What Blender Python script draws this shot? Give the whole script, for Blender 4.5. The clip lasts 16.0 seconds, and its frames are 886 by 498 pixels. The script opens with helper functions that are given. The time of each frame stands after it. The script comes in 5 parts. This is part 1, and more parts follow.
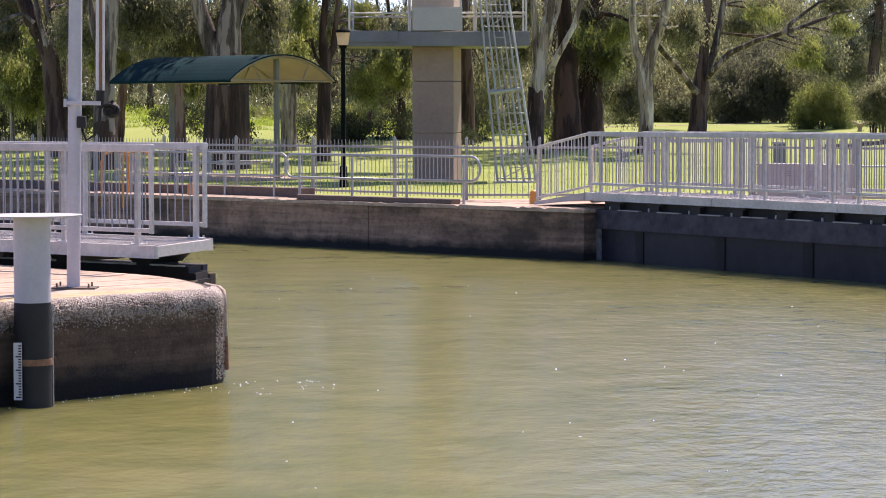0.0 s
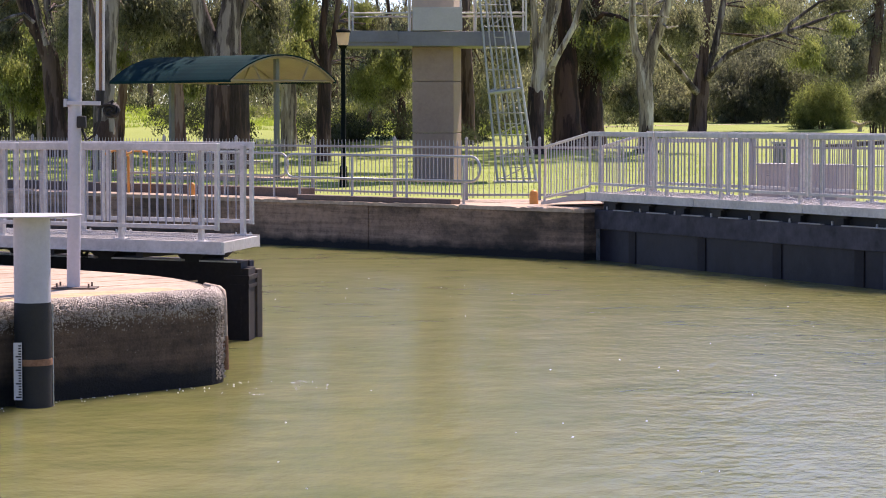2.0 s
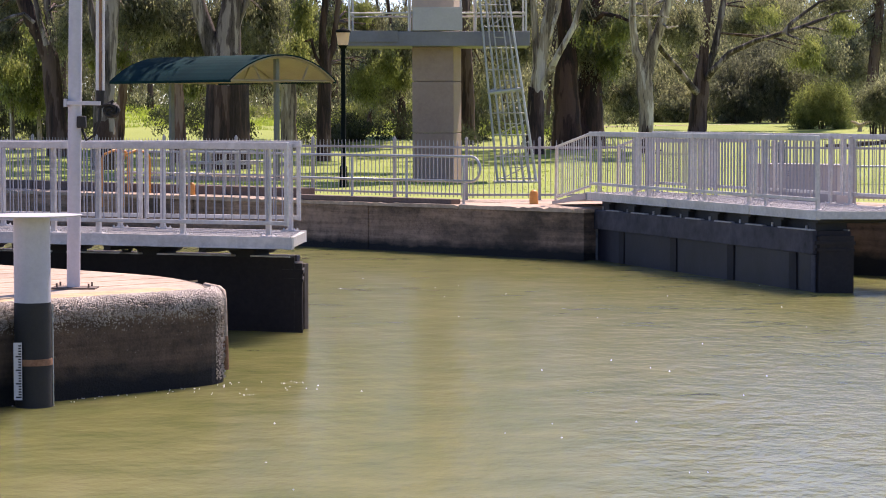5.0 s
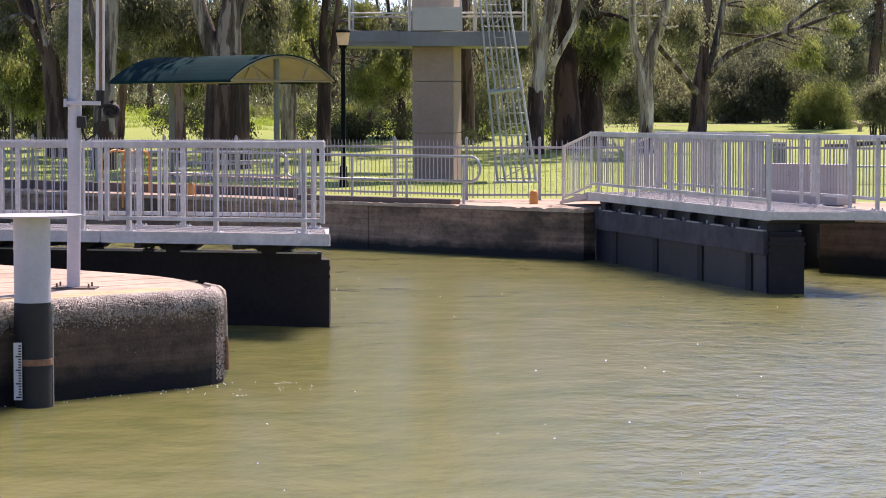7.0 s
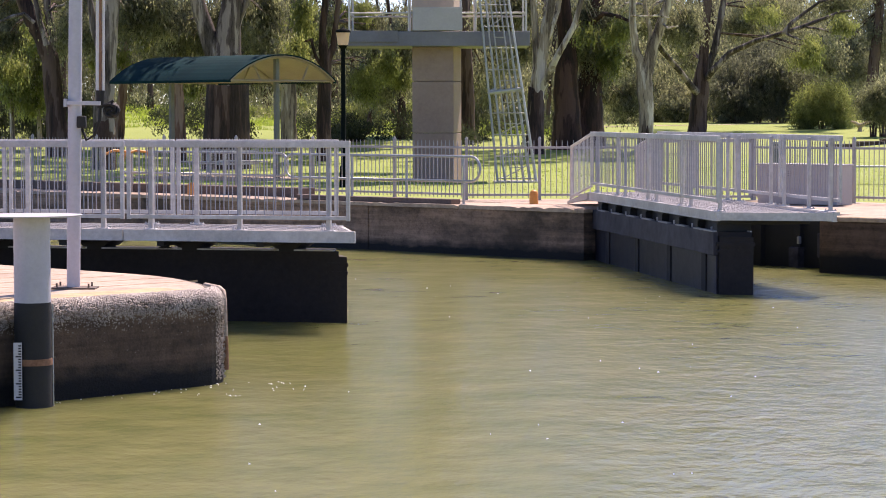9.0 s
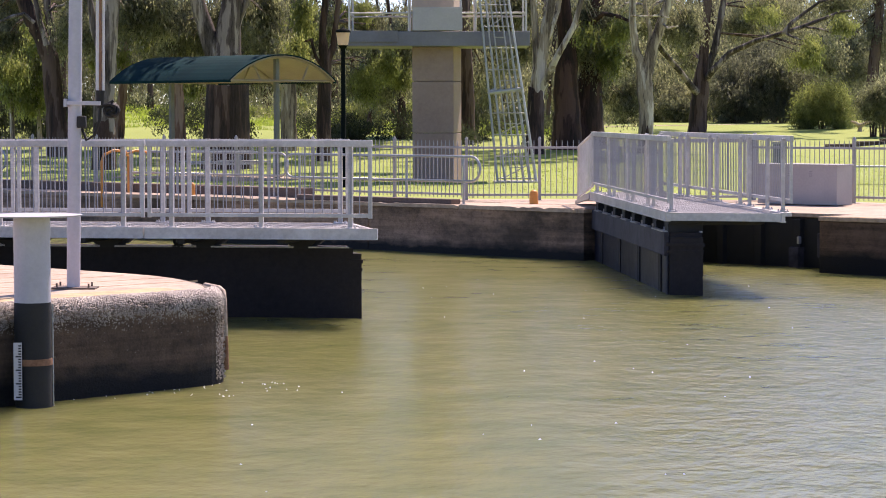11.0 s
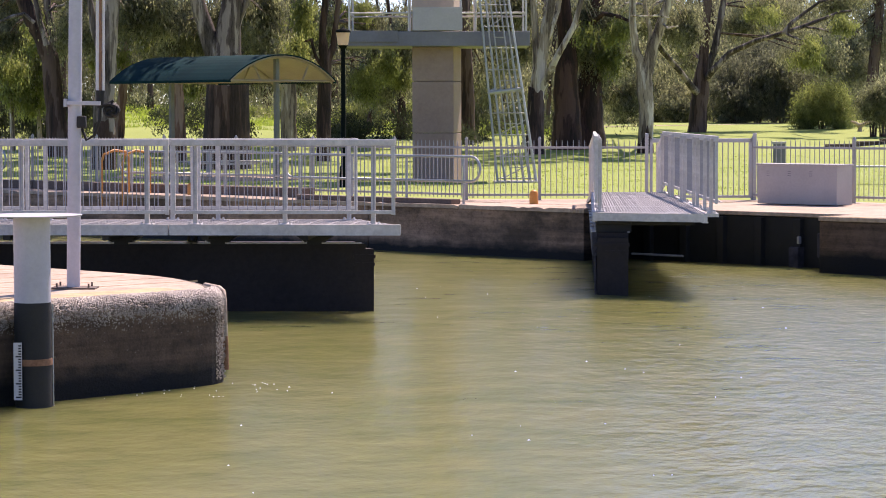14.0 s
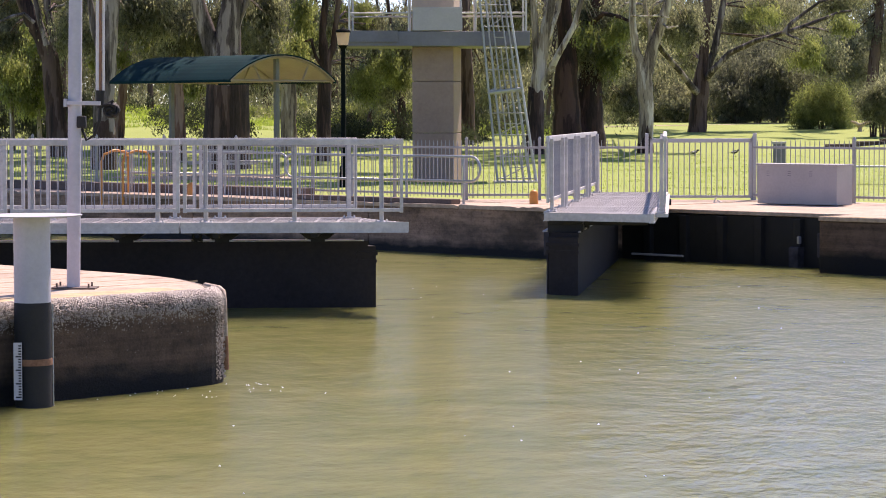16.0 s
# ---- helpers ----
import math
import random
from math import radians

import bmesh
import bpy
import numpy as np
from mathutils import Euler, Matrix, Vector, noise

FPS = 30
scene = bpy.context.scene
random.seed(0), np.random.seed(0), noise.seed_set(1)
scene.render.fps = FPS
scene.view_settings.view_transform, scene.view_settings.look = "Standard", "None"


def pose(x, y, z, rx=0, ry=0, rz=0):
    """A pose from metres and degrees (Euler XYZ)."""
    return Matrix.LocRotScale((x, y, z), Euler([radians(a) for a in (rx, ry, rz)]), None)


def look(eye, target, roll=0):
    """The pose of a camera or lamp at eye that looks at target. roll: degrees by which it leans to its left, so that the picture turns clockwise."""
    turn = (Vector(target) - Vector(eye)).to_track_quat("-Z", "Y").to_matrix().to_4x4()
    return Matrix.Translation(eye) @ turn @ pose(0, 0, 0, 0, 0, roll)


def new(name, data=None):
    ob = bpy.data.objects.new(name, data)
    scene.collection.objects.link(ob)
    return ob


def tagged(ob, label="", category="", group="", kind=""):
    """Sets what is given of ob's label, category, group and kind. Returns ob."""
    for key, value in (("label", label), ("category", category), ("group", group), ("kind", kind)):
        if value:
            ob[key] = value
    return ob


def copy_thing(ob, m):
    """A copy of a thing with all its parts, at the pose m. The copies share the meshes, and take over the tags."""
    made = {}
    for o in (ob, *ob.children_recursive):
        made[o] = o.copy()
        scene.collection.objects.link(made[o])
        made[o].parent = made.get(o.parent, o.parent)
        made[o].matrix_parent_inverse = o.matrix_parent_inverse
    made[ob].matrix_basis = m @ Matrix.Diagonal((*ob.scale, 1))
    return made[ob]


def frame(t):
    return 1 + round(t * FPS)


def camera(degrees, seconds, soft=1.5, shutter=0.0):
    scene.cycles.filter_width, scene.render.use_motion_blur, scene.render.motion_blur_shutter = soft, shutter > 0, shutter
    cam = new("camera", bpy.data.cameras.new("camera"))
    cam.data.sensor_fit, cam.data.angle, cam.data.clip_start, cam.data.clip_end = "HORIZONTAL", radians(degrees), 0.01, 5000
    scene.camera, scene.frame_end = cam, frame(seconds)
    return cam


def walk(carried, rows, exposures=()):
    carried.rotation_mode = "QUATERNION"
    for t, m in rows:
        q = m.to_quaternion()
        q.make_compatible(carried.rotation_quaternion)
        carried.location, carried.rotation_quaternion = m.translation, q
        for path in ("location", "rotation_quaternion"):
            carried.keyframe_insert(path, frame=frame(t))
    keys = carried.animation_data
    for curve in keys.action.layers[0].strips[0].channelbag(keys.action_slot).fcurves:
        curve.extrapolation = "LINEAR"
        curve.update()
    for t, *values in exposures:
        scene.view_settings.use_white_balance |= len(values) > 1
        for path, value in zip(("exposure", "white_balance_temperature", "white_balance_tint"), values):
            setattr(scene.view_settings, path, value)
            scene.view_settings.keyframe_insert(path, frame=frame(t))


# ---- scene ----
def eye_pose():
    return look((0.0, 0.0, 2.7), (0.0, 99.857, -2.655), -0.12)


cam = camera(19.98, 16.0, soft=1.0)
walk(cam, [(0.0, eye_pose()), (16.0, eye_pose())], exposures=[(0.0, 0.54, 6680, 31), (16.0, 0.54, 6680, 31)])

# ---- world, sun, exposure ----
SUN_EL, SUN_AZ = 55.0, 27.0  # degrees; azimuth clockwise from +y
world = bpy.data.worlds.new("sky")
scene.world = world
world.use_nodes = True
wn = world.node_tree.nodes
wl = world.node_tree.links
sky = wn.new("ShaderNodeTexSky")
sky.sky_type, sky.sun_disc = "NISHITA", False
sky.sun_elevation, sky.sun_rotation = radians(SUN_EL), radians(SUN_AZ)
sky.air_density, sky.dust_density, sky.ozone_density = 1.0, 0.9, 6.0
sky.altitude = 2000
wl.new(sky.outputs[0], wn["Background"].inputs[0])
wn["Background"].inputs[1].default_value = 0.125
sun_data = bpy.data.lights.new("sun", "SUN")
sun_data.energy, sun_data.angle, sun_data.color = 5.4, radians(0.55), (1.0, 0.9, 0.765)
sun = new("sun", sun_data)
ce, se = math.cos(radians(SUN_EL)), math.sin(radians(SUN_EL))
sun.matrix_world = look((60 * ce * math.sin(radians(SUN_AZ)), 60 * ce * math.cos(radians(SUN_AZ)), 60 * se), (0, 0, 0))

# ---- materials ----


def mat_nodes(name):
    m = bpy.data.materials.new(name)
    m.use_nodes = True
    nt = m.node_tree
    return m, nt, nt.nodes["Principled BSDF"]


def put(nt, kind, **values):
    node = nt.nodes.new(kind)
    for key, value in values.items():
        node.inputs[key.replace("_", " ")].default_value = value
    return node


def ramp(nt, fac, stops):
    r = nt.nodes.new("ShaderNodeValToRGB")
    els = r.color_ramp.elements
    while len(els) < len(stops):
        els.new(0.5)
    for el, (pos, col) in zip(els, stops):
        el.position, el.color = pos, (*col, 1)
    nt.links.new(fac, r.inputs[0])
    return r.outputs[0]


def mix(nt, fac, a, b, mode="MIX"):
    n = nt.nodes.new("ShaderNodeMix")
    n.data_type, n.blend_type = "RGBA", mode
    for sock, val in ((n.inputs[0], fac), (n.inputs[6], a), (n.inputs[7], b)):
        if isinstance(val, (int, float)):
            sock.default_value = val
        elif isinstance(val, tuple):
            sock.default_value = (*val, 1)
        else:
            nt.links.new(val, sock)
    return n.outputs[2]


def coords(nt, scale=(1, 1, 1), space="Object"):
    tc = nt.nodes.new("ShaderNodeTexCoord")
    mp = nt.nodes.new("ShaderNodeMapping")
    mp.inputs["Scale"].default_value = scale
    nt.links.new(tc.outputs[space], mp.inputs[0])
    return mp.outputs[0]


def noise_tex(nt, vec, scale, detail=4, rough=0.6):
    n = put(nt, "ShaderNodeTexNoise", Scale=scale, Detail=detail, Roughness=rough)
    nt.links.new(vec, n.inputs["Vector"])
    return n.outputs[0]


def bump(nt, bsdf, height, strength, dist):
    b = put(nt, "ShaderNodeBump", Strength=strength, Distance=dist)
    nt.links.new(height, b.inputs["Height"])
    nt.links.new(b.outputs[0], bsdf.inputs["Normal"])


def surface(name, dark, light, big=1.0, fine=25.0, rough=0.8, metal=0.0, relief=0.3, dist=0.01, stretch=(1, 1, 1),
            per_piece=0.0, grain=0.55, spec=0.5):
    """A surface that varies between two colours at a large and a fine scale."""
    m, nt, bs = mat_nodes(name)
    vec = coords(nt, stretch)
    a, b = noise_tex(nt, vec, big), noise_tex(nt, vec, fine, 6, 0.7)
    c = ramp(nt, a, [(0.32, dark), (0.68, light)])
    c = mix(nt, grain, c, ramp(nt, b, [(0.25, tuple(0.55 * v for v in dark)), (0.75, tuple(min(1, 1.25 * v) for v in light))]))
    if per_piece:
        oi = nt.nodes.new("ShaderNodeObjectInfo")
        c = mix(nt, per_piece, c, ramp(nt, oi.outputs["Random"], [(0, dark), (1, light)]))
    nt.links.new(c, bs.inputs["Base Color"])
    rr = nt.nodes.new("ShaderNodeMapRange")
    rr.inputs["To Min"].default_value, rr.inputs["To Max"].default_value = max(0.05, rough - 0.15), min(1, rough + 0.12)
    nt.links.new(b, rr.inputs[0])
    nt.links.new(rr.outputs[0], bs.inputs["Roughness"])
    bs.inputs["Metallic"].default_value = metal
    bs.inputs["Specular IOR Level"].default_value = spec
    if relief:
        bump(nt, bs, b, relief, dist)
    return m


def lock_concrete(name, dark, light, line, wet):
    """Old concrete with streaks, and a dark wet weed band up to the height line above the water."""
    m, nt, bs = mat_nodes(name)
    vec = coords(nt)
    a = noise_tex(nt, vec, 0.9, 5, 0.65)
    s = noise_tex(nt, coords(nt, (0.7, 0.7, 1.3)), 1.9, 7, 0.72)
    f = noise_tex(nt, vec, 38, 5, 0.75)
    k = noise_tex(nt, vec, 5.5, 7, 0.8)
    c = ramp(nt, a, [(0.3, dark), (0.7, light)])
    c = mix(nt, 0.45, c, ramp(nt, s, [(0.3, tuple(0.35 * v for v in dark)), (0.62, light)]))
    c = mix(nt, 0.45, c, ramp(nt, f, [(0.35, tuple(0.25 * v for v in dark)), (0.65, tuple(1.4 * v for v in light))]))
    c = mix(nt, 0.5, c, ramp(nt, k, [(0.36, tuple(0.3 * v for v in dark)), (0.52, light), (0.68, tuple(1.35 * v for v in light))]))
    # long marks of the casting boards, and sooty patches
    boards = noise_tex(nt, coords(nt, (0.25, 0.25, 6.0)), 1.4, 4, 0.6)
    c = mix(nt, 0.35, c, ramp(nt, boards, [(0.4, tuple(0.4 * v for v in dark)), (0.6, light)]))
    soot = noise_tex(nt, coords(nt, (0.5, 0.5, 0.9)), 0.8, 6, 0.7)
    c = mix(nt, ramp(nt, soot, [(0.44, (0, 0, 0)), (0.64, (0.8, 0.8, 0.8))]), c, (0.03, 0.028, 0.02))
    geo = nt.nodes.new("ShaderNodeNewGeometry")
    sep = nt.nodes.new("ShaderNodeSeparateXYZ")
    nt.links.new(geo.outputs["Position"], sep.inputs[0])
    edge = nt.nodes.new("ShaderNodeMath")
    edge.operation = "MULTIPLY_ADD"
    nt.links.new(s, edge.inputs[0])
    edge.inputs[1].default_value = 0.32
    nt.links.new(sep.outputs[2], edge.inputs[2])
    mr = nt.nodes.new("ShaderNodeMapRange")
    mr.inputs["From Min"].default_value, mr.inputs["From Max"].default_value = line + 0.13, line + 0.3
    nt.links.new(edge.outputs[0], mr.inputs[0])
    c = mix(nt, mr.outputs[0], wet, c)
    nt.links.new(c, bs.inputs["Base Color"])
    bs.inputs["Roughness"].default_value = 0.85
    rough = nt.nodes.new("ShaderNodeMath")
    rough.operation = "MULTIPLY_ADD"
    nt.links.new(f, rough.inputs[0])
    rough.inputs[1].default_value = 0.45
    nt.links.new(k, rough.inputs[2])
    bump(nt, bs, rough.outputs[0], 0.9, 0.05)
    return m


def leaf_mat(name, dark, light, warm):
    m, nt, bs = mat_nodes(name)
    geo = nt.nodes.new("ShaderNodeNewGeometry")
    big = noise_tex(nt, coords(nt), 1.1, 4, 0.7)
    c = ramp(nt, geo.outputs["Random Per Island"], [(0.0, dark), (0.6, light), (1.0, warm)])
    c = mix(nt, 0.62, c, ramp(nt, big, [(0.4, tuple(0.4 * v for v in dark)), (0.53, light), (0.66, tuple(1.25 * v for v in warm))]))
    nt.links.new(c, bs.inputs["Base Color"])
    bs.inputs["Roughness"].default_value = 0.5
    tr = nt.nodes.new("ShaderNodeBsdfTranslucent")
    nt.links.new(mix(nt, 1.0, c, (1.17, 1.28, 0.95), "MULTIPLY"), tr.inputs[0])
    ms = nt.nodes.new("ShaderNodeMixShader")
    ms.inputs[0].default_value = 0.58
    nt.links.new(bs.outputs[0], ms.inputs[1])
    nt.links.new(tr.outputs[0], ms.inputs[2])
    nt.links.new(ms.outputs[0], nt.nodes["Material Output"].inputs[0])
    return m


def bark_mat(name, dark, light, patch):
    m, nt, bs = mat_nodes(name)
    s = noise_tex(nt, coords(nt, (1.5, 1.5, 0.2)), 1.6, 4, 0.6)
    f = noise_tex(nt, coords(nt, (9, 9, 0.9)), 2.0, 6, 0.75)
    c = ramp(nt, s, [(0.43, dark), (0.47, light), (0.52, light), (0.55, patch)])
    c = mix(nt, 0.22, c, ramp(nt, f, [(0.38, tuple(0.3 * v for v in dark)), (0.62, patch)]))
    nt.links.new(c, bs.inputs["Base Color"])
    bs.inputs["Roughness"].default_value = 0.9
    bump(nt, bs, f, 0.45, 0.04)
    return m


def water_mat():
    m, nt, bs = mat_nodes("river_water")

    def fused(a, k, b):
        n = nt.nodes.new("ShaderNodeMath")
        n.operation = "MULTIPLY_ADD"
        for sock, val in zip(n.inputs, (a, k, b)):
            if isinstance(val, (int, float)):
                sock.default_value = val
            else:
                nt.links.new(val, sock)
        return n.outputs[0]
    big = noise_tex(nt, coords(nt, (0.3, 0.5, 1)), 1.0, 5, 0.6)
    silt = noise_tex(nt, coords(nt, (1.0, 1.2, 1)), 1.1, 4, 0.65)
    c = ramp(nt, big, [(0.35, (0.165, 0.178, 0.058)), (0.65, (0.216, 0.215, 0.08))])
    c = mix(nt, 0.4, c, ramp(nt, silt, [(0.35, (0.13, 0.152, 0.048)), (0.65, (0.242, 0.235, 0.094))]))
    nt.links.new(c, bs.inputs["Base Color"])
    bs.inputs["Roughness"].default_value = 0.16
    bs.inputs["IOR"].default_value = 1.33
    # silty water: light spreads below the surface
    bs.subsurface_method = "BURLEY"
    bs.inputs["Subsurface Weight"].default_value = 1.0
    bs.inputs["Subsurface Radius"].default_value = (1.0, 1.0, 0.7)
    bs.inputs["Subsurface Scale"].default_value = 1.5
    # ripples run a little aslant
    tc = nt.nodes.new("ShaderNodeTexCoord")
    mp = nt.nodes.new("ShaderNodeMapping")
    mp.inputs["Rotation"].default_value = (0, 0, radians(-24))
    mp.inputs["Scale"].default_value = (1.75, 1.35, 1.0)
    nt.links.new(tc.outputs["Object"], mp.inputs[0])
    vec = mp.outputs[0]
    w1 = noise_tex(nt, vec, 1.1, 2, 0.5)
    w2 = noise_tex(nt, vec, 2.4, 3, 0.6)
    w3 = noise_tex(nt, vec, 7.0, 2, 0.6)
    # the wind freshens towards open water, in patches
    geo = nt.nodes.new("ShaderNodeNewGeometry")
    sep = nt.nodes.new("ShaderNodeSeparateXYZ")
    nt.links.new(geo.outputs["Position"], sep.inputs[0])
    gust = noise_tex(nt, coords(nt, (0.5, 0.4, 1)), 1.0, 5, 0.7)
    reach = fused(gust, 3.6, fused(sep.outputs[1], -0.055, sep.outputs[0]))
    wind = nt.nodes.new("ShaderNodeMapRange")
    for key, value in (("From Min", 1.7), ("From Max", 4.3), ("To Min", 0.55), ("To Max", 2.5)):
        wind.inputs[key].default_value = value
    nt.links.new(reach, wind.inputs[0])
    chop = fused(w3, 0.14, w2)
    bump(nt, bs, fused(chop, wind.outputs[0], w1), 1.0, 0.02)
    return m


def grass_mat():
    m, nt, bs = mat_nodes("lawn")
    vec = coords(nt)
    a, b, d = noise_tex(nt, vec, 0.12, 4), noise_tex(nt, vec, 1.4, 5, 0.7), noise_tex(nt, vec, 22, 4, 0.8)
    c = ramp(nt, a, [(0.3, (0.212, 0.295, 0.045)), (0.7, (0.295, 0.368, 0.065))])
    c = mix(nt, 0.35, c, ramp(nt, b, [(0.3, (0.185, 0.27, 0.04)), (0.72, (0.32, 0.38, 0.075))]))
    c = mix(nt, 0.25, c, ramp(nt, d, [(0.3, (0.13, 0.19, 0.03)), (0.7, (0.33, 0.38, 0.085))]))
    nt.links.new(c, bs.inputs["Base Color"])
    bs.inputs["Roughness"].default_value = 0.9
    bump(nt, bs, d, 0.6, 0.02)
    return m


M_WATER = water_mat()
M_GRASS = grass_mat()
M_WALL = lock_concrete("lock_wall_concrete", (0.125, 0.074, 0.046), (0.56, 0.365, 0.245), 0.14, (0.018, 0.016, 0.013))
M_PIER = lock_concrete("pier_concrete", (0.016, 0.011, 0.008), (0.19, 0.125, 0.082), 0.18, (0.01, 0.009, 0.008))
M_WALL_DARK = lock_concrete("stained_wall_concrete", (0.045, 0.03, 0.022), (0.22, 0.14, 0.095), 0.3, (0.012, 0.011, 0.01))
M_COPING = surface("coping_concrete", (0.3, 0.22, 0.155), (0.58, 0.455, 0.34), 1.3, 9, 0.85)
M_MORTAR = surface("dark_mortar", (0.035, 0.028, 0.022), (0.16, 0.13, 0.1), 4, 22, 0.85)
M_PEBBLE = surface("exposed_pebble", (0.1, 0.078, 0.062), (0.6, 0.53, 0.46), 3, 30, 0.6, per_piece=0.0)
M_YELLOW_LINE = surface("worn_yellow_paint", (0.36, 0.26, 0.15), (0.62, 0.44, 0.22), 3.5, 14, 0.75)
M_ALU = surface("galvanised_aluminium", (0.43, 0.413, 0.392), (0.7, 0.677, 0.643), 1.5, 16, 0.5, 0.25, 0.08, 0.002, grain=0.38)
M_BAR = surface("dull_galvanised_bar", (0.27, 0.27, 0.29), (0.42, 0.42, 0.44), 1.5, 16, 0.55, 0.2, 0.05, 0.002, grain=0.3)
M_DECK = surface("aluminium_deck", (0.3, 0.29, 0.285), (0.46, 0.445, 0.435), 1.2, 14, 0.42, 0.15, 0.12, 0.003, per_piece=0.45, grain=0.18)
M_TAR = surface("tarred_steel", (0.012, 0.01, 0.01), (0.038, 0.031, 0.03), 1.2, 14, 0.7, 0.0, 0.25, 0.01, spec=0.3)
M_GATE_GREY = surface("weathered_gate_steel", (0.018, 0.018, 0.024), (0.105, 0.1, 0.118), 1.6, 6, 0.7, 0.0, 0.3, 0.01, spec=0.25)
M_GATE_PANEL = surface("stained_gate_skin", (0.004, 0.004, 0.006), (0.034, 0.031, 0.042), 1.1, 4, 0.45, 0.0, 0.4, 0.01, spec=0.2)
M_GATE_STAIN = surface("lime_stained_steel", (0.025, 0.024, 0.028), (0.3, 0.3, 0.29), 3.5, 9, 0.75, 0.0, 0.3, 0.01, spec=0.25)
M_BLACK = surface("black_rubber", (0.01, 0.01, 0.01), (0.025, 0.024, 0.022), 4, 40, 0.7)
M_WHITE = surface("white_paint", (0.6, 0.58, 0.57), (0.74, 0.72, 0.7), 1.4, 18, 0.45, 0, 0.05, 0.002, grain=0.2)
M_POLE = surface("pale_grey_paint", (0.46, 0.45, 0.49), (0.57, 0.56, 0.6), 1.2, 25, 0.5, 0.1, 0.05, 0.002, grain=0.2)
M_RUST = surface("rusty_steel", (0.16, 0.06, 0.025), (0.36, 0.2, 0.12), 5, 40, 0.85)
M_GALV = surface("galvanised_tube", (0.36, 0.37, 0.37), (0.5, 0.51, 0.5), 2, 40, 0.5, 0.3, 0.05, 0.002, grain=0.2)
M_LADDER = surface("weathered_ladder_steel", (0.3, 0.31, 0.295), (0.45, 0.46, 0.44), 2, 30, 0.55, 0.3, 0.05, 0.002, grain=0.3)
M_FENCE = surface("fence_grey_paint", (0.29, 0.29, 0.28), (0.41, 0.41, 0.395), 1.5, 30, 0.5, 0.1, 0.0, grain=0.2)
M_TOWER = surface("tower_concrete", (0.285, 0.2, 0.162), (0.37, 0.275, 0.228), 0.8, 12, 0.85, grain=0.25)
M_TOWER_TOP = surface("cream_render", (0.55, 0.42, 0.3), (0.66, 0.52, 0.38), 0.8, 15, 0.85, grain=0.2)
M_PLATFORM = surface("platform_steel", (0.125, 0.13, 0.15), (0.2, 0.205, 0.23), 0.9, 15, 0.6, 0.1, grain=0.2)
M_CABINET = surface("cabinet_grey", (0.36, 0.35, 0.345), (0.44, 0.43, 0.42), 1.2, 20, 0.5, 0.1, 0.06, 0.003, grain=0.2)
M_ROOF = surface("green_roof_sheet", (0.002, 0.021, 0.026), (0.004, 0.036, 0.04), 0.8, 10, 0.7, 0.0, 0.1, 0.01, spec=0.06, grain=0.2)
M_CEIL = surface("cream_lining", (0.33, 0.27, 0.19), (0.43, 0.36, 0.26), 1, 15, 0.7, grain=0.2)
M_STEEL_GREEN = surface("dark_green_paint", (0.004, 0.0065, 0.0055), (0.007, 0.01, 0.0085), 2, 25, 0.8, grain=0.2, spec=0.05)
M_POST = surface("grey_green_post_paint", (0.15, 0.155, 0.13), (0.22, 0.225, 0.19), 2, 25, 0.6, grain=0.3)
M_GUARD = surface("cream_flaking_paint", (0.3, 0.2, 0.13), (0.66, 0.56, 0.44), 6, 40, 0.75)
M_FLECK = surface("foam", (0.8, 0.8, 0.78), (0.88, 0.88, 0.86), 5, 40, 0.4)
M_ORANGE = surface("orange_yellow_paint", (0.6, 0.23, 0.04), (0.78, 0.34, 0.07), 3, 25, 0.5, grain=0.2)
M_KERB = surface("dark_kerb", (0.1, 0.075, 0.06), (0.19, 0.14, 0.11), 1.2, 20, 0.85)
M_LEAF = leaf_mat("gum_leaves", (0.074, 0.077, 0.058), (0.235, 0.235, 0.165), (0.48, 0.455, 0.31))
M_LEAF_GREY = leaf_mat("grey_olive_leaves", (0.1, 0.103, 0.084), (0.178, 0.18, 0.142), (0.265, 0.265, 0.195))
# darker copy of the gum leaves: shaded depth put into the colour
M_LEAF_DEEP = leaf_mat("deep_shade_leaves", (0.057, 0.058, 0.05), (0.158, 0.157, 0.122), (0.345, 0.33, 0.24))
# near-black leaf tone that paints in the shade beneath the gums
M_LEAF_DARK = leaf_mat("dark_and_shaded_leaves", (0.03, 0.036, 0.024), (0.05, 0.06, 0.038), (0.085, 0.095, 0.055))
# green of the bright shrub; on sprays and scrub it stands for sunlight
M_LEAF_BUSH = leaf_mat("shrub_and_sunlit_spray_leaves", (0.14, 0.165, 0.06), (0.24, 0.265, 0.1), (0.36, 0.36, 0.15))
M_BLADE = leaf_mat("grass_blades", (0.18, 0.26, 0.045), (0.31, 0.39, 0.07), (0.42, 0.45, 0.11))
M_BARK_RED = bark_mat("red_gum_bark", (0.018, 0.0095, 0.008), (0.065, 0.034, 0.027), (0.15, 0.1, 0.085))
M_BARK_DUSK = bark_mat("dusky_gum_bark", (0.014, 0.009, 0.009), (0.085, 0.062, 0.058), (0.36, 0.305, 0.28))
M_BARK_DARK = bark_mat("dark_red_gum_bark", (0.012, 0.006, 0.005), (0.045, 0.02, 0.016), (0.11, 0.06, 0.048))
M_BARK_RUST = bark_mat("rusty_gum_bark", (0.05, 0.025, 0.016), (0.2, 0.1, 0.065), (0.36, 0.25, 0.19))
M_BARK_PALE = bark_mat("pale_gum_bark", (0.075, 0.047, 0.033), (0.36, 0.29, 0.225), (0.68, 0.615, 0.53))
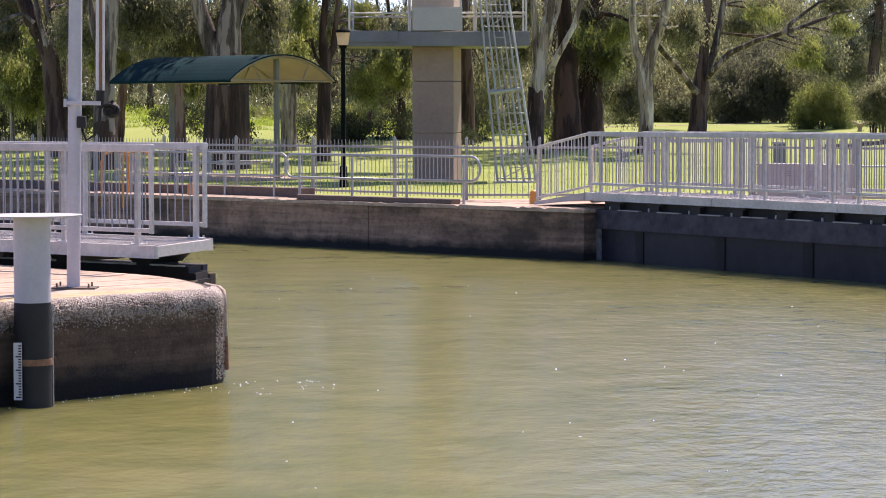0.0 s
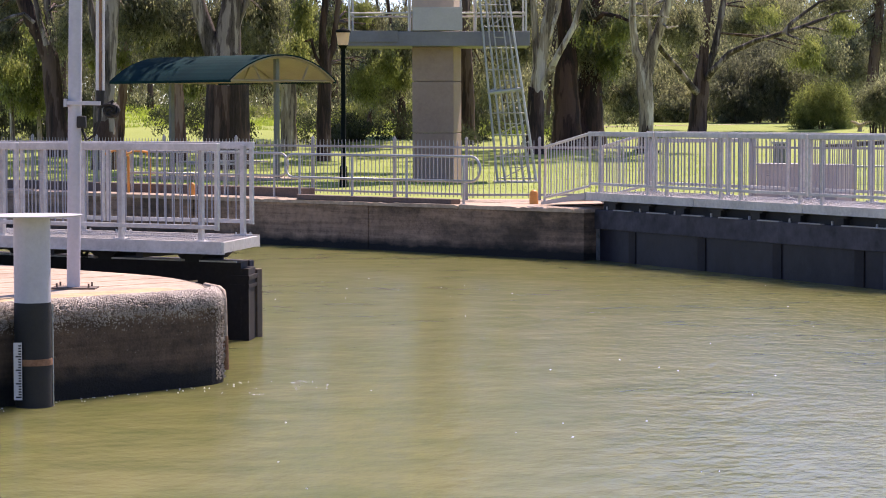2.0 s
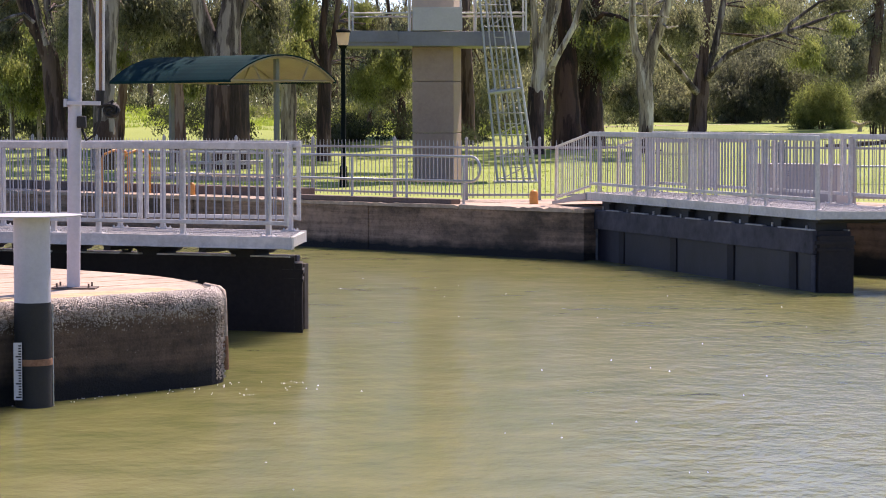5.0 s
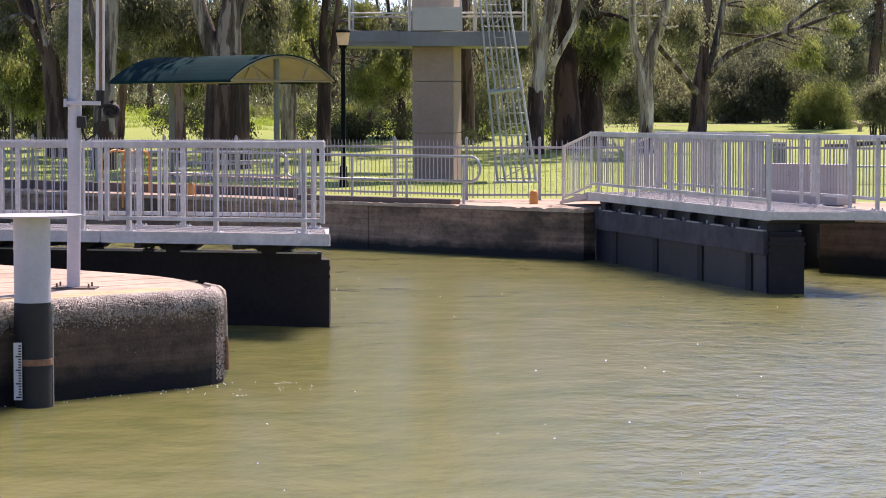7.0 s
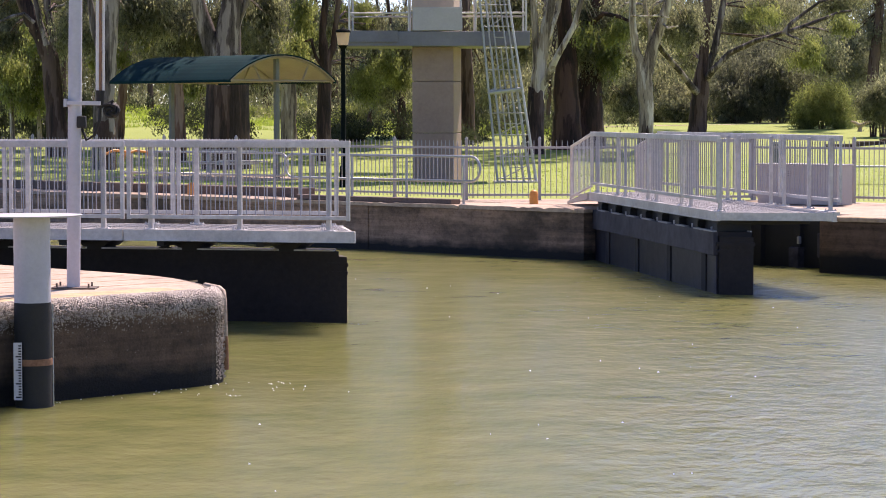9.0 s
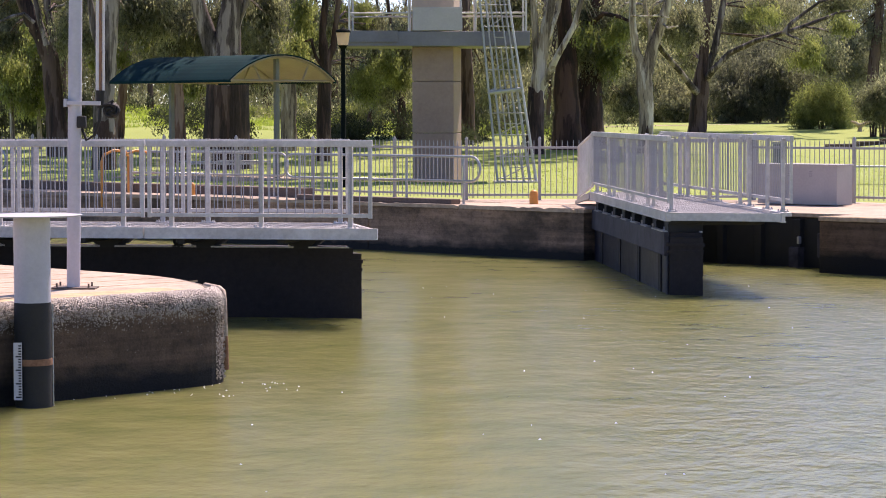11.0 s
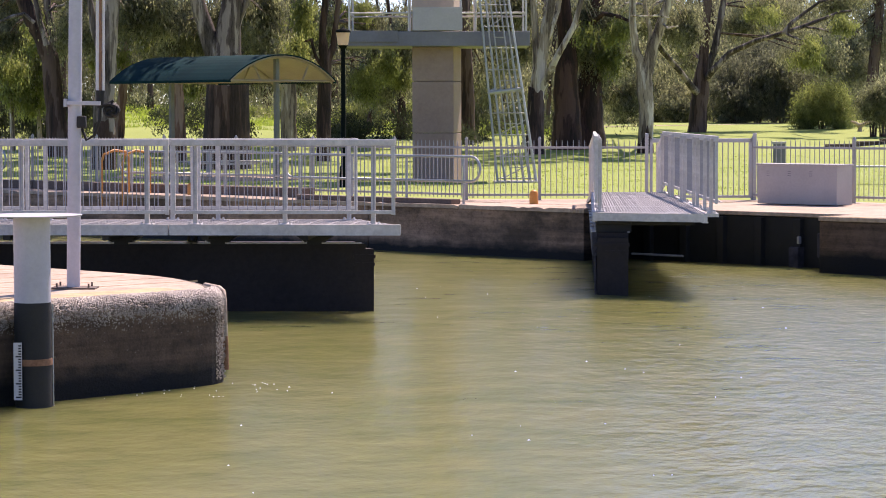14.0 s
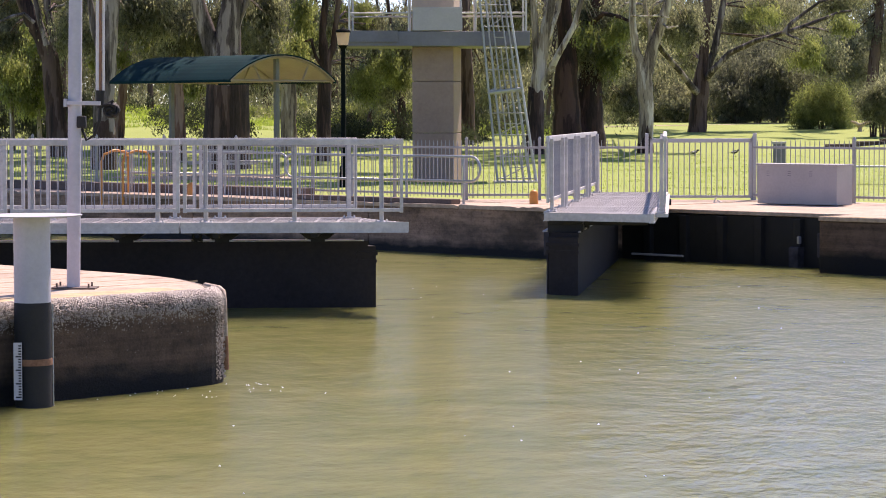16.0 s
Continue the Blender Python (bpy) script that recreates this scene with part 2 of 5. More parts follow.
M_BARK_GREY = bark_mat("grey_gum_bark", (0.03, 0.022, 0.02), (0.15, 0.12, 0.108), (0.42, 0.365, 0.33))


def glass_mat():
    m, nt, bs = mat_nodes("frosted_lantern_glass")
    bs.inputs["Base Color"].default_value = (0.85, 0.68, 0.52, 1)
    bs.inputs["Roughness"].default_value = 0.35
    tr = nt.nodes.new("ShaderNodeBsdfTranslucent")
    tr.inputs[0].default_value = (0.95, 0.8, 0.62, 1)
    ms = nt.nodes.new("ShaderNodeMixShader")
    ms.inputs[0].default_value = 0.6
    nt.links.new(bs.outputs[0], ms.inputs[1])
    nt.links.new(tr.outputs[0], ms.inputs[2])
    nt.links.new(ms.outputs[0], nt.nodes["Material Output"].inputs[0])
    return m


M_LANTERN = glass_mat()

# ---- mesh helpers ----
WALL = Matrix.Translation((-1.489, 50.18, 0)) @ pose(0, 0, 0, 0, 0, -44.2)  # x along the lock, y away from it
Z = 0.95  # height of the copings above the water


def on_wall(e, n, z=0.0):
    return WALL @ Vector((e, n, z))


def box(bm, x0, x1, y0, y1, z0, z1, bevel=0.0, m=None):
    t = Matrix.Translation(((x0 + x1) / 2, (y0 + y1) / 2, (z0 + z1) / 2)) @ Matrix.Diagonal((x1 - x0, y1 - y0, z1 - z0, 1))
    r = bmesh.ops.create_cube(bm, size=1, matrix=(m @ t) if m else t)
    if bevel:
        edges = list({e for v in r["verts"] for e in v.link_edges})
        bmesh.ops.bevel(bm, geom=edges, offset=bevel, segments=2, affect="EDGES", profile=0.6)
    return r["verts"]


def tube(bm, pts, radii, seg=8, cap=True):
    """A tube through the points; one radius or one for each point."""
    pts = [Vector(p) for p in pts]
    if isinstance(radii, (int, float)):
        radii = [radii] * len(pts)
    rings, up = [], None
    for i, p in enumerate(pts):
        d = (pts[min(i + 1, len(pts) - 1)] - pts[max(i - 1, 0)]).normalized()
        if up is None:
            up = d.orthogonal().normalized()
        up = (up - d * up.dot(d)).normalized()
        side = d.cross(up)
        rings.append([bm.verts.new(p + radii[i] * (math.cos(2 * math.pi * k / seg) * up + math.sin(2 * math.pi * k / seg) * side))
                      for k in range(seg)])
    for a, b in zip(rings, rings[1:]):
        for k in range(seg):
            f = bm.faces.new((a[k], a[(k + 1) % seg], b[(k + 1) % seg], b[k]))
            f.smooth = True
    if cap:
        for end in (bm.faces.new(rings[0][::-1]), bm.faces.new(rings[-1])):
            for e in end.edges:
                e.smooth = False


def prism(bm, outline, z0, z1):
    lo = [bm.verts.new((x, y, z0)) for x, y in outline]
    hi = [bm.verts.new((x, y, z1)) for x, y in outline]
    n = len(outline)
    faces = [bm.faces.new(lo[::-1]), bm.faces.new(hi)]
    for k in range(n):
        faces.append(bm.faces.new((lo[k], lo[(k + 1) % n], hi[(k + 1) % n], hi[k])))
    return faces


def mesh_of(name, bm, material):
    bmesh.ops.recalc_face_normals(bm, faces=bm.faces)
    me = bpy.data.meshes.new(name)
    bm.to_mesh(me)
    bm.free()
    me.materials.append(material)
    return me


def part(name, bm, material, parent=None, label="", m=None):
    """Links a bmesh as one mesh object under a thing or a part."""
    me = bm if isinstance(bm, bpy.types.Mesh) else mesh_of(name, bm, material)
    ob = new(name, me)
    if parent:
        ob.parent = parent
    if m:
        ob.matrix_local = m
    if label:
        ob["label"] = label
    return ob


def thing(name, m, label, category, group="", kind=""):
    ob = new(name)
    ob.empty_display_size = 0.2
    ob.matrix_world = m
    return tagged(ob, label, category, group, kind)


def ground_height(x, y):
    def ease(v):
        v = max(0.0, min(1.0, v))
        return v * v * (3 - 2 * v)
    return Z + ease((y - 80) / 60) * (1.3 + 0.8 * ease((6 - x) / 22)) + 0.04 * math.sin(x * 0.31) * ease((y - 60) / 20)


# ---- large structure ----


def build_ground():
    bm = bmesh.new()
    # far bank: rows that run along the lock wall, then out to the horizon
    es = [-700, -300, -150] + [-100 + 4 * k for k in range(40)] + [70, 100, 180, 400, 700]
    ns = [1.25, 3, 6] + [10 + 4 * k for k in range(45)] + [220, 320, 520, 900, 1600]
    grid = []
    for n in ns:
        row = []
        for e in es:
            p = on_wall(e, n)
            row.append(bm.verts.new((p.x, p.y, ground_height(p.x, p.y))))
        grid.append(row)
    for a, b in zip(grid, grid[1:]):
        for k in range(len(es) - 1):
            bm.faces.new((a[k], a[k + 1], b[k + 1], b[k])).smooth = True
    # near bank: behind the near lock wall and under the camera, down to the river bed
    def quad(*q):
        bm.faces.new([bm.verts.new(on_wall(*p)) for p in q])
    quad((-700, -1600, Z), (14, -1600, Z), (14, -21, Z), (-700, -21, Z))
    quad((14, -1600, Z), (700, -1600, Z), (700, -33, Z), (14, -33, Z))
    quad((14, -33, Z), (700, -33, Z), (700, -31, -3), (14, -31, -3))
    quad((-700, -31, -3), (700, -31, -3), (700, 1.25, -3), (-700, 1.25, -3))
    ob = new("ground", mesh_of("ground", bm, M_GRASS))
    tagged(ob, "mown green lawn and grassy levee with tree shade", "lawn", kind="structure")


def build_water():
    bm = bmesh.new()
    vs = [bm.verts.new(p) for p in ((-420, -260, 0), (420, -260, 0), (420, 500, 0), (-420, 500, 0))]
    bm.faces.new(vs)
    ob = new("water", mesh_of("water", bm, M_WATER))
    return tagged(ob, "murky olive-green river water with small ripples", "water", kind="structure")


def pebbles():
    """Small rounded stones set in the shoulder and upper face of the pier."""
    rng = np.random.default_rng(8)
    octa = np.array([(1, 0, 0), (0, 1, 0), (-1, 0, 0), (0, -1, 0), (0, 0, 1), (0, 0, -1)], float)
    tri = np.array([(0, 1, 4), (1, 2, 4), (2, 3, 4), (3, 0, 4), (1, 0, 5), (2, 1, 5), (3, 2, 5), (0, 3, 5)])
    vs, fs = [], []
    for k in range(17000):
        n = -18.25 - 5.5 * rng.random() ** 1.1
        h = abs(rng.normal()) * 0.11 if k % 90 else rng.random() * 0.6
        e = 16.95
        if n > -18.6:
            e -= (n + 18.6) ** 2 * 1.6 + (n + 18.6) * 0.1
        if h < 0.16:
            e -= 0.19 * (1 - h / 0.16) ** 2
        z = Z - h if h >= 0.16 else Z - 0.16 * (h / 0.16) ** 2
        size = rng.uniform(0.006, 0.0145) * max(0.45, min(1.0, 1.35 - 2.2 * h))
        turn = Euler(rng.uniform(-3, 3, 3)).to_matrix()
        m = np.array(turn) * (size * rng.uniform(0.7, 1.3, 3))
        fs.append(tri + 6 * len(vs))
        vs.append(octa @ m.T + (e, n, z))
    for k in range(520):
        h = rng.random() * 0.85
        n = rng.uniform(-18.5, -18.3)
        e = 16.89 - (n + 18.5) * 0.5
        m = np.array(Euler(rng.uniform(-3, 3, 3)).to_matrix()) * rng.uniform(0.006, 0.013)
        fs.append(tri + 6 * len(vs))
        vs.append(octa @ m.T + (e, n, Z - 0.06 - h))
    me = bpy.data.meshes.new("pebble_face")
    me.from_pydata(np.concatenate(vs).tolist(), [], np.concatenate(fs).tolist())
    me.polygons.foreach_set("use_smooth", [True] * len(me.polygons))
    me.materials.append(M_PEBBLE)
    return me


def build_walls():
    root = tagged(new("wall_far"), "weathered brown concrete lock wall above the water", "wall", kind="structure")
    root.matrix_world = WALL
    cuts = [-60, -40, -26, -17, -11.2, -5.4, 0.0, 5.7]
    for a, b in zip(cuts, cuts[1:]):
        bm = bmesh.new()
        box(bm, a + 0.012, b - 0.012, 0.0, 1.3, -3, Z - 0.07, 0.02)
        part("wall_panel", bm, M_WALL, root)
    bm = bmesh.new()
    box(bm, -60, 5.6, 0.04, 1.25, -3, Z - 0.09)
    part("wall_core", bm, M_WALL, root)
    bm = bmesh.new()
    box(bm, 5.6, 10.96, 1.1, 1.9, -3, Z - 0.08)
    for k in range(6):
        box(bm, 6.3 + 0.85 * k, 6.45 + 0.85 * k, 0.98, 1.1, -3, Z - 0.1, 0.01)
    part("recess_lining", bm, M_BLACK, root, "black tarred timber lining of the gate recess")
    bm = bmesh.new()
    box(bm, 10.96, 40, 0.0, 1.9, -3, Z - 0.07, 0.03)
    part("wall_panel", bm, M_WALL_DARK, root)
    # coping slabs, worn and slightly uneven
    x, k = -60.0, 0
    while x < 5.7:
        w = min(2.9 if x > -20 else 8.0, 5.72 - x)
        chips = random.Random(90 + k)
        bm = bmesh.new()
        steps = 22
        front = [(x + 0.006 + (w - 0.012) * i / steps, -0.03 + chips.choice((0, 0, 0.006, 0.014, 0.03)) * chips.random()) for i in range(steps + 1)]
        prism(bm, front + [(x + w - 0.006, 1.3), (x + 0.006, 1.3)], Z - 0.068, Z + 0.004 * (k % 3))
        for v in bm.verts:
            if v.co.y < 0.1 and v.co.z > Z - 0.03:
                v.co.z -= chips.choice((0, 0, 0.012, 0.03)) * chips.random()
        part("coping_slab", bm, M_COPING, root)
        x, k = x + w, k + 1
    for a, b, n0 in ((5.72, 10.95, 1.05), (10.96, 16, -0.03), (16.01, 24, -0.03), (24.01, 40, -0.03)):
        bm = bmesh.new()
        box(bm, a, b, n0, 6.2, Z - 0.066, Z + 0.006, 0.015)
        part("coping_slab", bm, M_COPING, root)
    bm = bmesh.new()
    prism(bm, [(-60, 1.28), (5.7, 1.28), (5.7, 5.9), (2.0, 3.6), (0.4, 2.2), (-60, 2.15)], Z - 0.06, Z + 0.012)
    part("paved_strip", bm, M_COPING, root)
    # yellow edge line past the gate recess
    bm = bmesh.new()
    box(bm, 11.0, 39, 0.0, 0.12, Z, Z + 0.012)
    part("edge_line", bm, M_YELLOW_LINE, root, "worn yellow edge line")
    # pipe and brackets in the recess
    bm = bmesh.new()
    tube(bm, [(6.04, 0.96, 0.105), (7.25, 0.96, 0.105)], 0.02)
    part("pipe", bm, M_WHITE, root, "white horizontal pipe")
    bm = bmesh.new()
    box(bm, 10.3, 10.5, 0.85, 1.12, 0.2, 0.62, 0.02)
    box(bm, 9.66, 9.86, 0.9, 1.12, -0.3, 0.36, 0.02)
    part("bracket", bm, M_GATE_GREY, root)
    bm = bmesh.new()
    box(bm, 9.85, 9.9, 0.88, 0.96, 0.42, 0.55, 0.015)
    part("wall_fitting", bm, M_GALV, root, "small pale metal fitting")

    near = tagged(new("wall_near"), "rounded concrete pier nose with pebbled shoulder and dark wet sides", "pier", kind="structure")
    near.matrix_world = WALL
    # plan of the nose: chamber side, rounded end, river side
    plan = [(-60, -17.35), (13.6, -17.3), (14.3, -17.31), (14.8, -17.36), (15.3, -17.5), (15.8, -17.72), (16.3, -17.97),
            (16.58, -18.15), (16.72, -18.26), (16.8, -18.35), (16.87, -18.45), (16.92, -18.58), (16.95, -18.8), (16.95, -24.0),
            (16.95, -60), (-60, -60)]
    bm = bmesh.new()
    prism(bm, plan, -3, Z - 0.16)
    part("pier_body", bm, M_PIER, near)
    bm = bmesh.new()

    def inset(d):
        out = []
        n = len(plan)
        for i, (x, y) in enumerate(plan):
            p, q = Vector(plan[i - 1]), Vector(plan[(i + 1) % n])
            t1, t2 = (Vector((x, y)) - p).normalized(), (q - Vector((x, y))).normalized()
            t = (t1 + t2).normalized()
            out.append((x + t.y * d, y - t.x * d))
        return out
    rings = []
    for d, z in ((0.0, Z - 0.16), (0.015, Z - 0.1), (0.05, Z - 0.045), (0.11, Z - 0.012), (0.19, Z)):
        rings.append([bm.verts.new((x, y, z)) for x, y in inset(d)])
    n = len(plan)
    for a, b in zip(rings, rings[1:]):
        for k in range(n):
            bm.faces.new((a[k], a[(k + 1) % n], b[(k + 1) % n], b[k])).smooth = True
    part("rounded_shoulder", bm, M_MORTAR, near)
    bm = bmesh.new()
    bm.faces.new([bm.verts.new((x, y, Z)) for x, y in inset(0.19)])
    part("pier_top", bm, M_COPING, near, "sunlit pinkish concrete top")
    bm = bmesh.new()
    box(bm, 16.3, 16.72, -24, -18.75, Z - 0.01, Z + 0.004)
    part("edge_line", bm, M_YELLOW_LINE, near, "worn yellow edge line")
    for k in range(7):
        bm = bmesh.new()
        box(bm, 12.0 + 0.62 * k, 12.006 + 0.62 * k, -26, -17.75, Z - 0.01, Z + 0.003)
        part("joint", bm, M_YELLOW_LINE, near)
    part("pebble_face", pebbles(), None, near, "exposed river pebbles, sunlit along the shoulder")["kind"] = "stuff"
    return near, plan


build_ground()
water = build_water()
near_wall, NOSE = build_walls()

# ---- the two gate leaves ----
DECK_LO, DECK_HI, RAIL_HI, GATE_HI = 1.11, 1.235, 2.37, 0.93


def baluster_mesh(height):
    bm = bmesh.new()
    box(bm, -0.0055, 0.0055, -0.006, 0.006, 0, height)
    return mesh_of("baluster", bm, M_BAR)


def post_mesh(height):
    bm = bmesh.new()
    box(bm, -0.03, 0.03, -0.026, 0.026, 0.0, height, 0.006)
    box(bm, -0.09, 0.09, -0.07, 0.07, 0.0, 0.018, 0.004)
    for x in (-0.07, 0.07):
        for y in (-0.05, 0.05):
            tube(bm, [(x, y, 0.015), (x, y, 0.04)], 0.012, 6)
    return mesh_of("post", bm, M_ALU)


def rail_panel(leaf, a, b, posts, bal, post):
    """A handrail panel between two points of the deck; posts at shares of its length."""
    a, b = Vector((*a, 0)), Vector((*b, 0))
    L = (b - a).length
    m = pose(a.x, a.y, DECK_HI, 0, 0, math.degrees(math.atan2(b.y - a.y, b.x - a.x)))
    hi = RAIL_HI - DECK_HI
    bm = bmesh.new()
    box(bm, 0, L, -0.03, 0.03, hi - 0.085, hi, 0.008)
    box(bm, 0.05, L - 0.05, -0.022, 0.022, 0.145, 0.195, 0.006)
    for x in (0.03, L - 0.03):
        box(bm, x - 0.024, x + 0.024, -0.02, 0.02, 0.135, hi - 0.085, 0.005)
    panel = part("handrail_panel", bm, M_ALU, leaf, m=m)
    k = 1
    while 0.06 + 0.12 * k < L - 0.1:
        part("baluster", bal, None, panel, m=pose(0.06 + 0.12 * k, 0, 0.185))
        k += 1
    for s in posts:
        part("post", post, None, panel, m=pose(s * L, -0.055 if a.y > 0 else 0.055, 0))


def build_leaf(side):
    """One gate leaf, its hinge at the origin. side: +1 or -1, the way in which it is mirrored."""
    leaf = thing("lock_gate_leaf", Matrix.Identity(4),
                 "black steel lock gate leaf carrying a railed aluminium walkway", "lock gate", "pair of lock gate leaves")

    def ys(a, b):
        return (side * a, side * b) if side > 0 else (side * b, side * a)
    def skew(bm):
        # the body lies at a small angle to the walkway's middle line
        for v in bm.verts:
            v.co.y -= side * 0.045 * (9.4 - v.co.x)
        return bm
    # body: black core, stained skin with ribs and a grey top beam on the lock side
    bm = bmesh.new()
    y0, y1 = ys(0.3, 0.76)
    def slab(q, z0, z1):
        prism(bm, [(x, side * y) for x, y in q], z0, z1)
    slab([(0.05, 0.3), (9.36, 0.3), (9.12, 0.76), (0.05, 0.76)], -2.6, GATE_HI)
    slab([(9.36, 0.301), (9.47, 0.301), (9.23, 0.759), (9.12, 0.759)], -2.6, GATE_HI - 0.07)
    slab([(9.2, 0.28), (9.495, 0.28), (9.24, 0.8), (9.0, 0.8)], GATE_HI - 0.2, GATE_HI - 0.15)
    slab([(9.2, 0.29), (9.485, 0.29), (9.235, 0.79), (9.0, 0.79)], GATE_HI - 0.3, GATE_HI - 0.26)
    part("gate_body", skew(bm), M_TAR, leaf, "tarred black steel plate")
    y0, y1 = ys(0.76, 0.775)
    for a, b in ((0.06, 1.36), (1.37, 3.73), (3.74, 6.08), (6.09, 8.38), (8.39, 9.1)):
        bm = bmesh.new()
        box(bm, a, b, y0, y1, -2.6, 0.6)
        part("skin_plate", skew(bm), M_GATE_PANEL, leaf)
    y0, y1 = ys(0.76, 0.84)
    bm = bmesh.new()
    box(bm, 0.0, 9.15, y0, y1, 0.58, GATE_HI + 0.005, 0.012)
    part("top_beam", skew(bm), M_GATE_GREY, leaf, "weathered blue-grey steel beam")
    y0, y1 = ys(0.77, 0.797)
    for x, w, mat in ((0.0, 0.16, M_GATE_STAIN), (1.24, 0.24, M_TAR), (3.6, 0.26, M_TAR), (5.95, 0.26, M_TAR), (8.25, 0.26, M_TAR), (9.02, 0.13, M_GATE_GREY)):
        bm = bmesh.new()
        end = side > 0 and x > 9
        ya, yb = ys(0.77, 0.87 if end else 0.797)
        box(bm, x, x + w + (0.1 if end else 0), ya, yb, -2.6, 0.83 if end else 0.575, 0.008)
        part("rib", skew(bm), M_KERB if end else mat, leaf)
    # brackets that carry the walkway
    for k in range(7 if side > 0 else 8):
        bm = bmesh.new()
        x = 0.68 + 1.33 * k if side > 0 else 0.6 + 1.2 * k
        y0, y1 = ys(0.25, 0.78)
        if side < 0:
            box(bm, x - 0.14, x + 0.14, y0, y1, GATE_HI, DECK_LO - 0.05, 0.01)
            box(bm, x - 0.22, x + 0.22, y0, y1, DECK_LO - 0.06, DECK_LO + 0.01, 0.02)
        else:
            # splayed seat, wide under the deck
            for v in box(bm, x - 0.3, x + 0.3, y0, y1, GATE_HI + 0.03, DECK_LO - 0.03):
                if v.co.z < GATE_HI + 0.05:
                    v.co.x = x + 0.45 * (v.co.x - x)
            box(bm, x - 0.34, x + 0.34, y0, y1, DECK_LO - 0.032, DECK_LO + 0.01, 0.008)
            box(bm, x - 0.1, x + 0.1, y0 + 0.02, y1 - 0.02, GATE_HI - 0.01, GATE_HI + 0.04)
        y0, y1 = ys(-0.7, 0.25)
        box(bm, x - 0.05, x + 0.05, y0, y1, DECK_LO - 0.08, DECK_LO + 0.03, 0.006)
        part("bracket", skew(bm), M_BLACK, leaf)
        for a, b in ((0.26, 0.34), (0.68, 0.8)):
            bm = bmesh.new()
            y0, y1 = ys(a, b)
            box(bm, x - 0.17, x - 0.15, y0, y1, GATE_HI, GATE_HI + (0.17 if a < 0.5 else 0.07))
            part("gusset", skew(bm), M_ALU, leaf)
    if side < 0:
        # pale strips between the brackets, added for sunlight along the top beam's ledge
        for k in range(8):
            bm = bmesh.new()
            y0, y1 = ys(0.78, 0.862)
            box(bm, 0.78 + 1.2 * k - 0.6 * (k == 7), min(1.42 + 1.2 * k, 9.14), y0, y1, GATE_HI + 0.003, GATE_HI + 0.022, 0.004)
            part("ledge_strip", skew(bm), M_DECK, leaf)
        bm = bmesh.new()
        y0, y1 = ys(0.6, 0.66)
        box(bm, 0.1, 9.0, y0, y1, GATE_HI, DECK_LO + 0.01)
        part("bearer", skew(bm), M_BLACK, leaf)
    else:
        # lifting eyes on the top edge
        for x in (6.98, 3.5):
            bm = bmesh.new()
            tube(bm, [(x + 0.055 * math.cos(a), 0.3, GATE_HI + 0.08 + 0.055 * math.sin(a)) for a in [0.3927 * k for k in range(17)]], 0.024, 6)
            box(bm, x - 0.08, x + 0.08, 0.28, 0.33, GATE_HI - 0.01, GATE_HI + 0.03)
            part("lifting_eye", skew(bm), M_BLACK, leaf)
    bm = bmesh.new()
    y0, y1 = ys(0.28, 0.31)
    box(bm, 0.1, 9.3, y0, y1, GATE_HI, GATE_HI + 0.018)
    part("kick_strip", skew(bm), M_ALU, leaf)
    # deck: narrow at the heel, wide at the free end
    def edge(p, x):
        return side * ((0.36 + 0.46 * (x + 0.35) / 9.6) if p > 0 else -(1.04 - 0.22 * (x + 0.35) / 10.3)) * abs(p)
    for x0, x1n, x1f in ((-0.35, 3.5, 3.5), (3.515, 6.85, 6.85), (6.865, 9.95, 9.25)):
        for p, x1 in ((-1, x1n), (1, x1f)):
            bm = bmesh.new()
            prism(bm, [(x0, edge(p, x0)), (x1, edge(p, x1)), (x1, edge(p, x1) - side * p * 0.05), (x0, edge(p, x0) - side * p * 0.05)], DECK_LO, DECK_HI - 0.004)
            prism(bm, [(x0, edge(p, x0) + side * p * 0.006), (x1 - 0.004, edge(p, x1) + side * p * 0.006), (x1 - 0.004, edge(p, x1) - side * p * 0.04),
                       (x0, edge(p, x0) - side * p * 0.04)], DECK_HI - 0.03, DECK_HI + 0.008)
            prism(bm, [(x0 + 0.003, edge(p, x0) + side * p * 0.014), (x1 - 0.007, edge(p, x1) + side * p * 0.014), (x1 - 0.007, edge(p, x1) - side * p * 0.07),
                       (x0 + 0.003, edge(p, x0) - side * p * 0.07)], DECK_LO - 0.012, DECK_LO + 0.004)
            part("edge_beam", bm, M_ALU, leaf)
    bm = bmesh.new()
    q = [(9.945, -0.815), (9.25, 0.815), (9.19, 0.76), (9.86, -0.76)]
    prism(bm, [(x, side * y) for x, y in q], DECK_LO, DECK_HI - 0.004)
    part("end_beam", bm, M_ALU, leaf)
    for k in range(13):
        x = 0.0 + 0.72 * k
        bm = bmesh.new()
        y0, y1 = sorted((edge(-0.93, x), edge(0.93, x)))
        box(bm, x, x + 0.06, y0, y1, DECK_LO + 0.03, DECK_HI - 0.04)
        part("cross_bearer", bm, M_GALV, leaf)
    count = 9

    def across(i, x):
        a, b = edge(-0.93, x), edge(0.93, x)
        return a + (b - a) * i / count
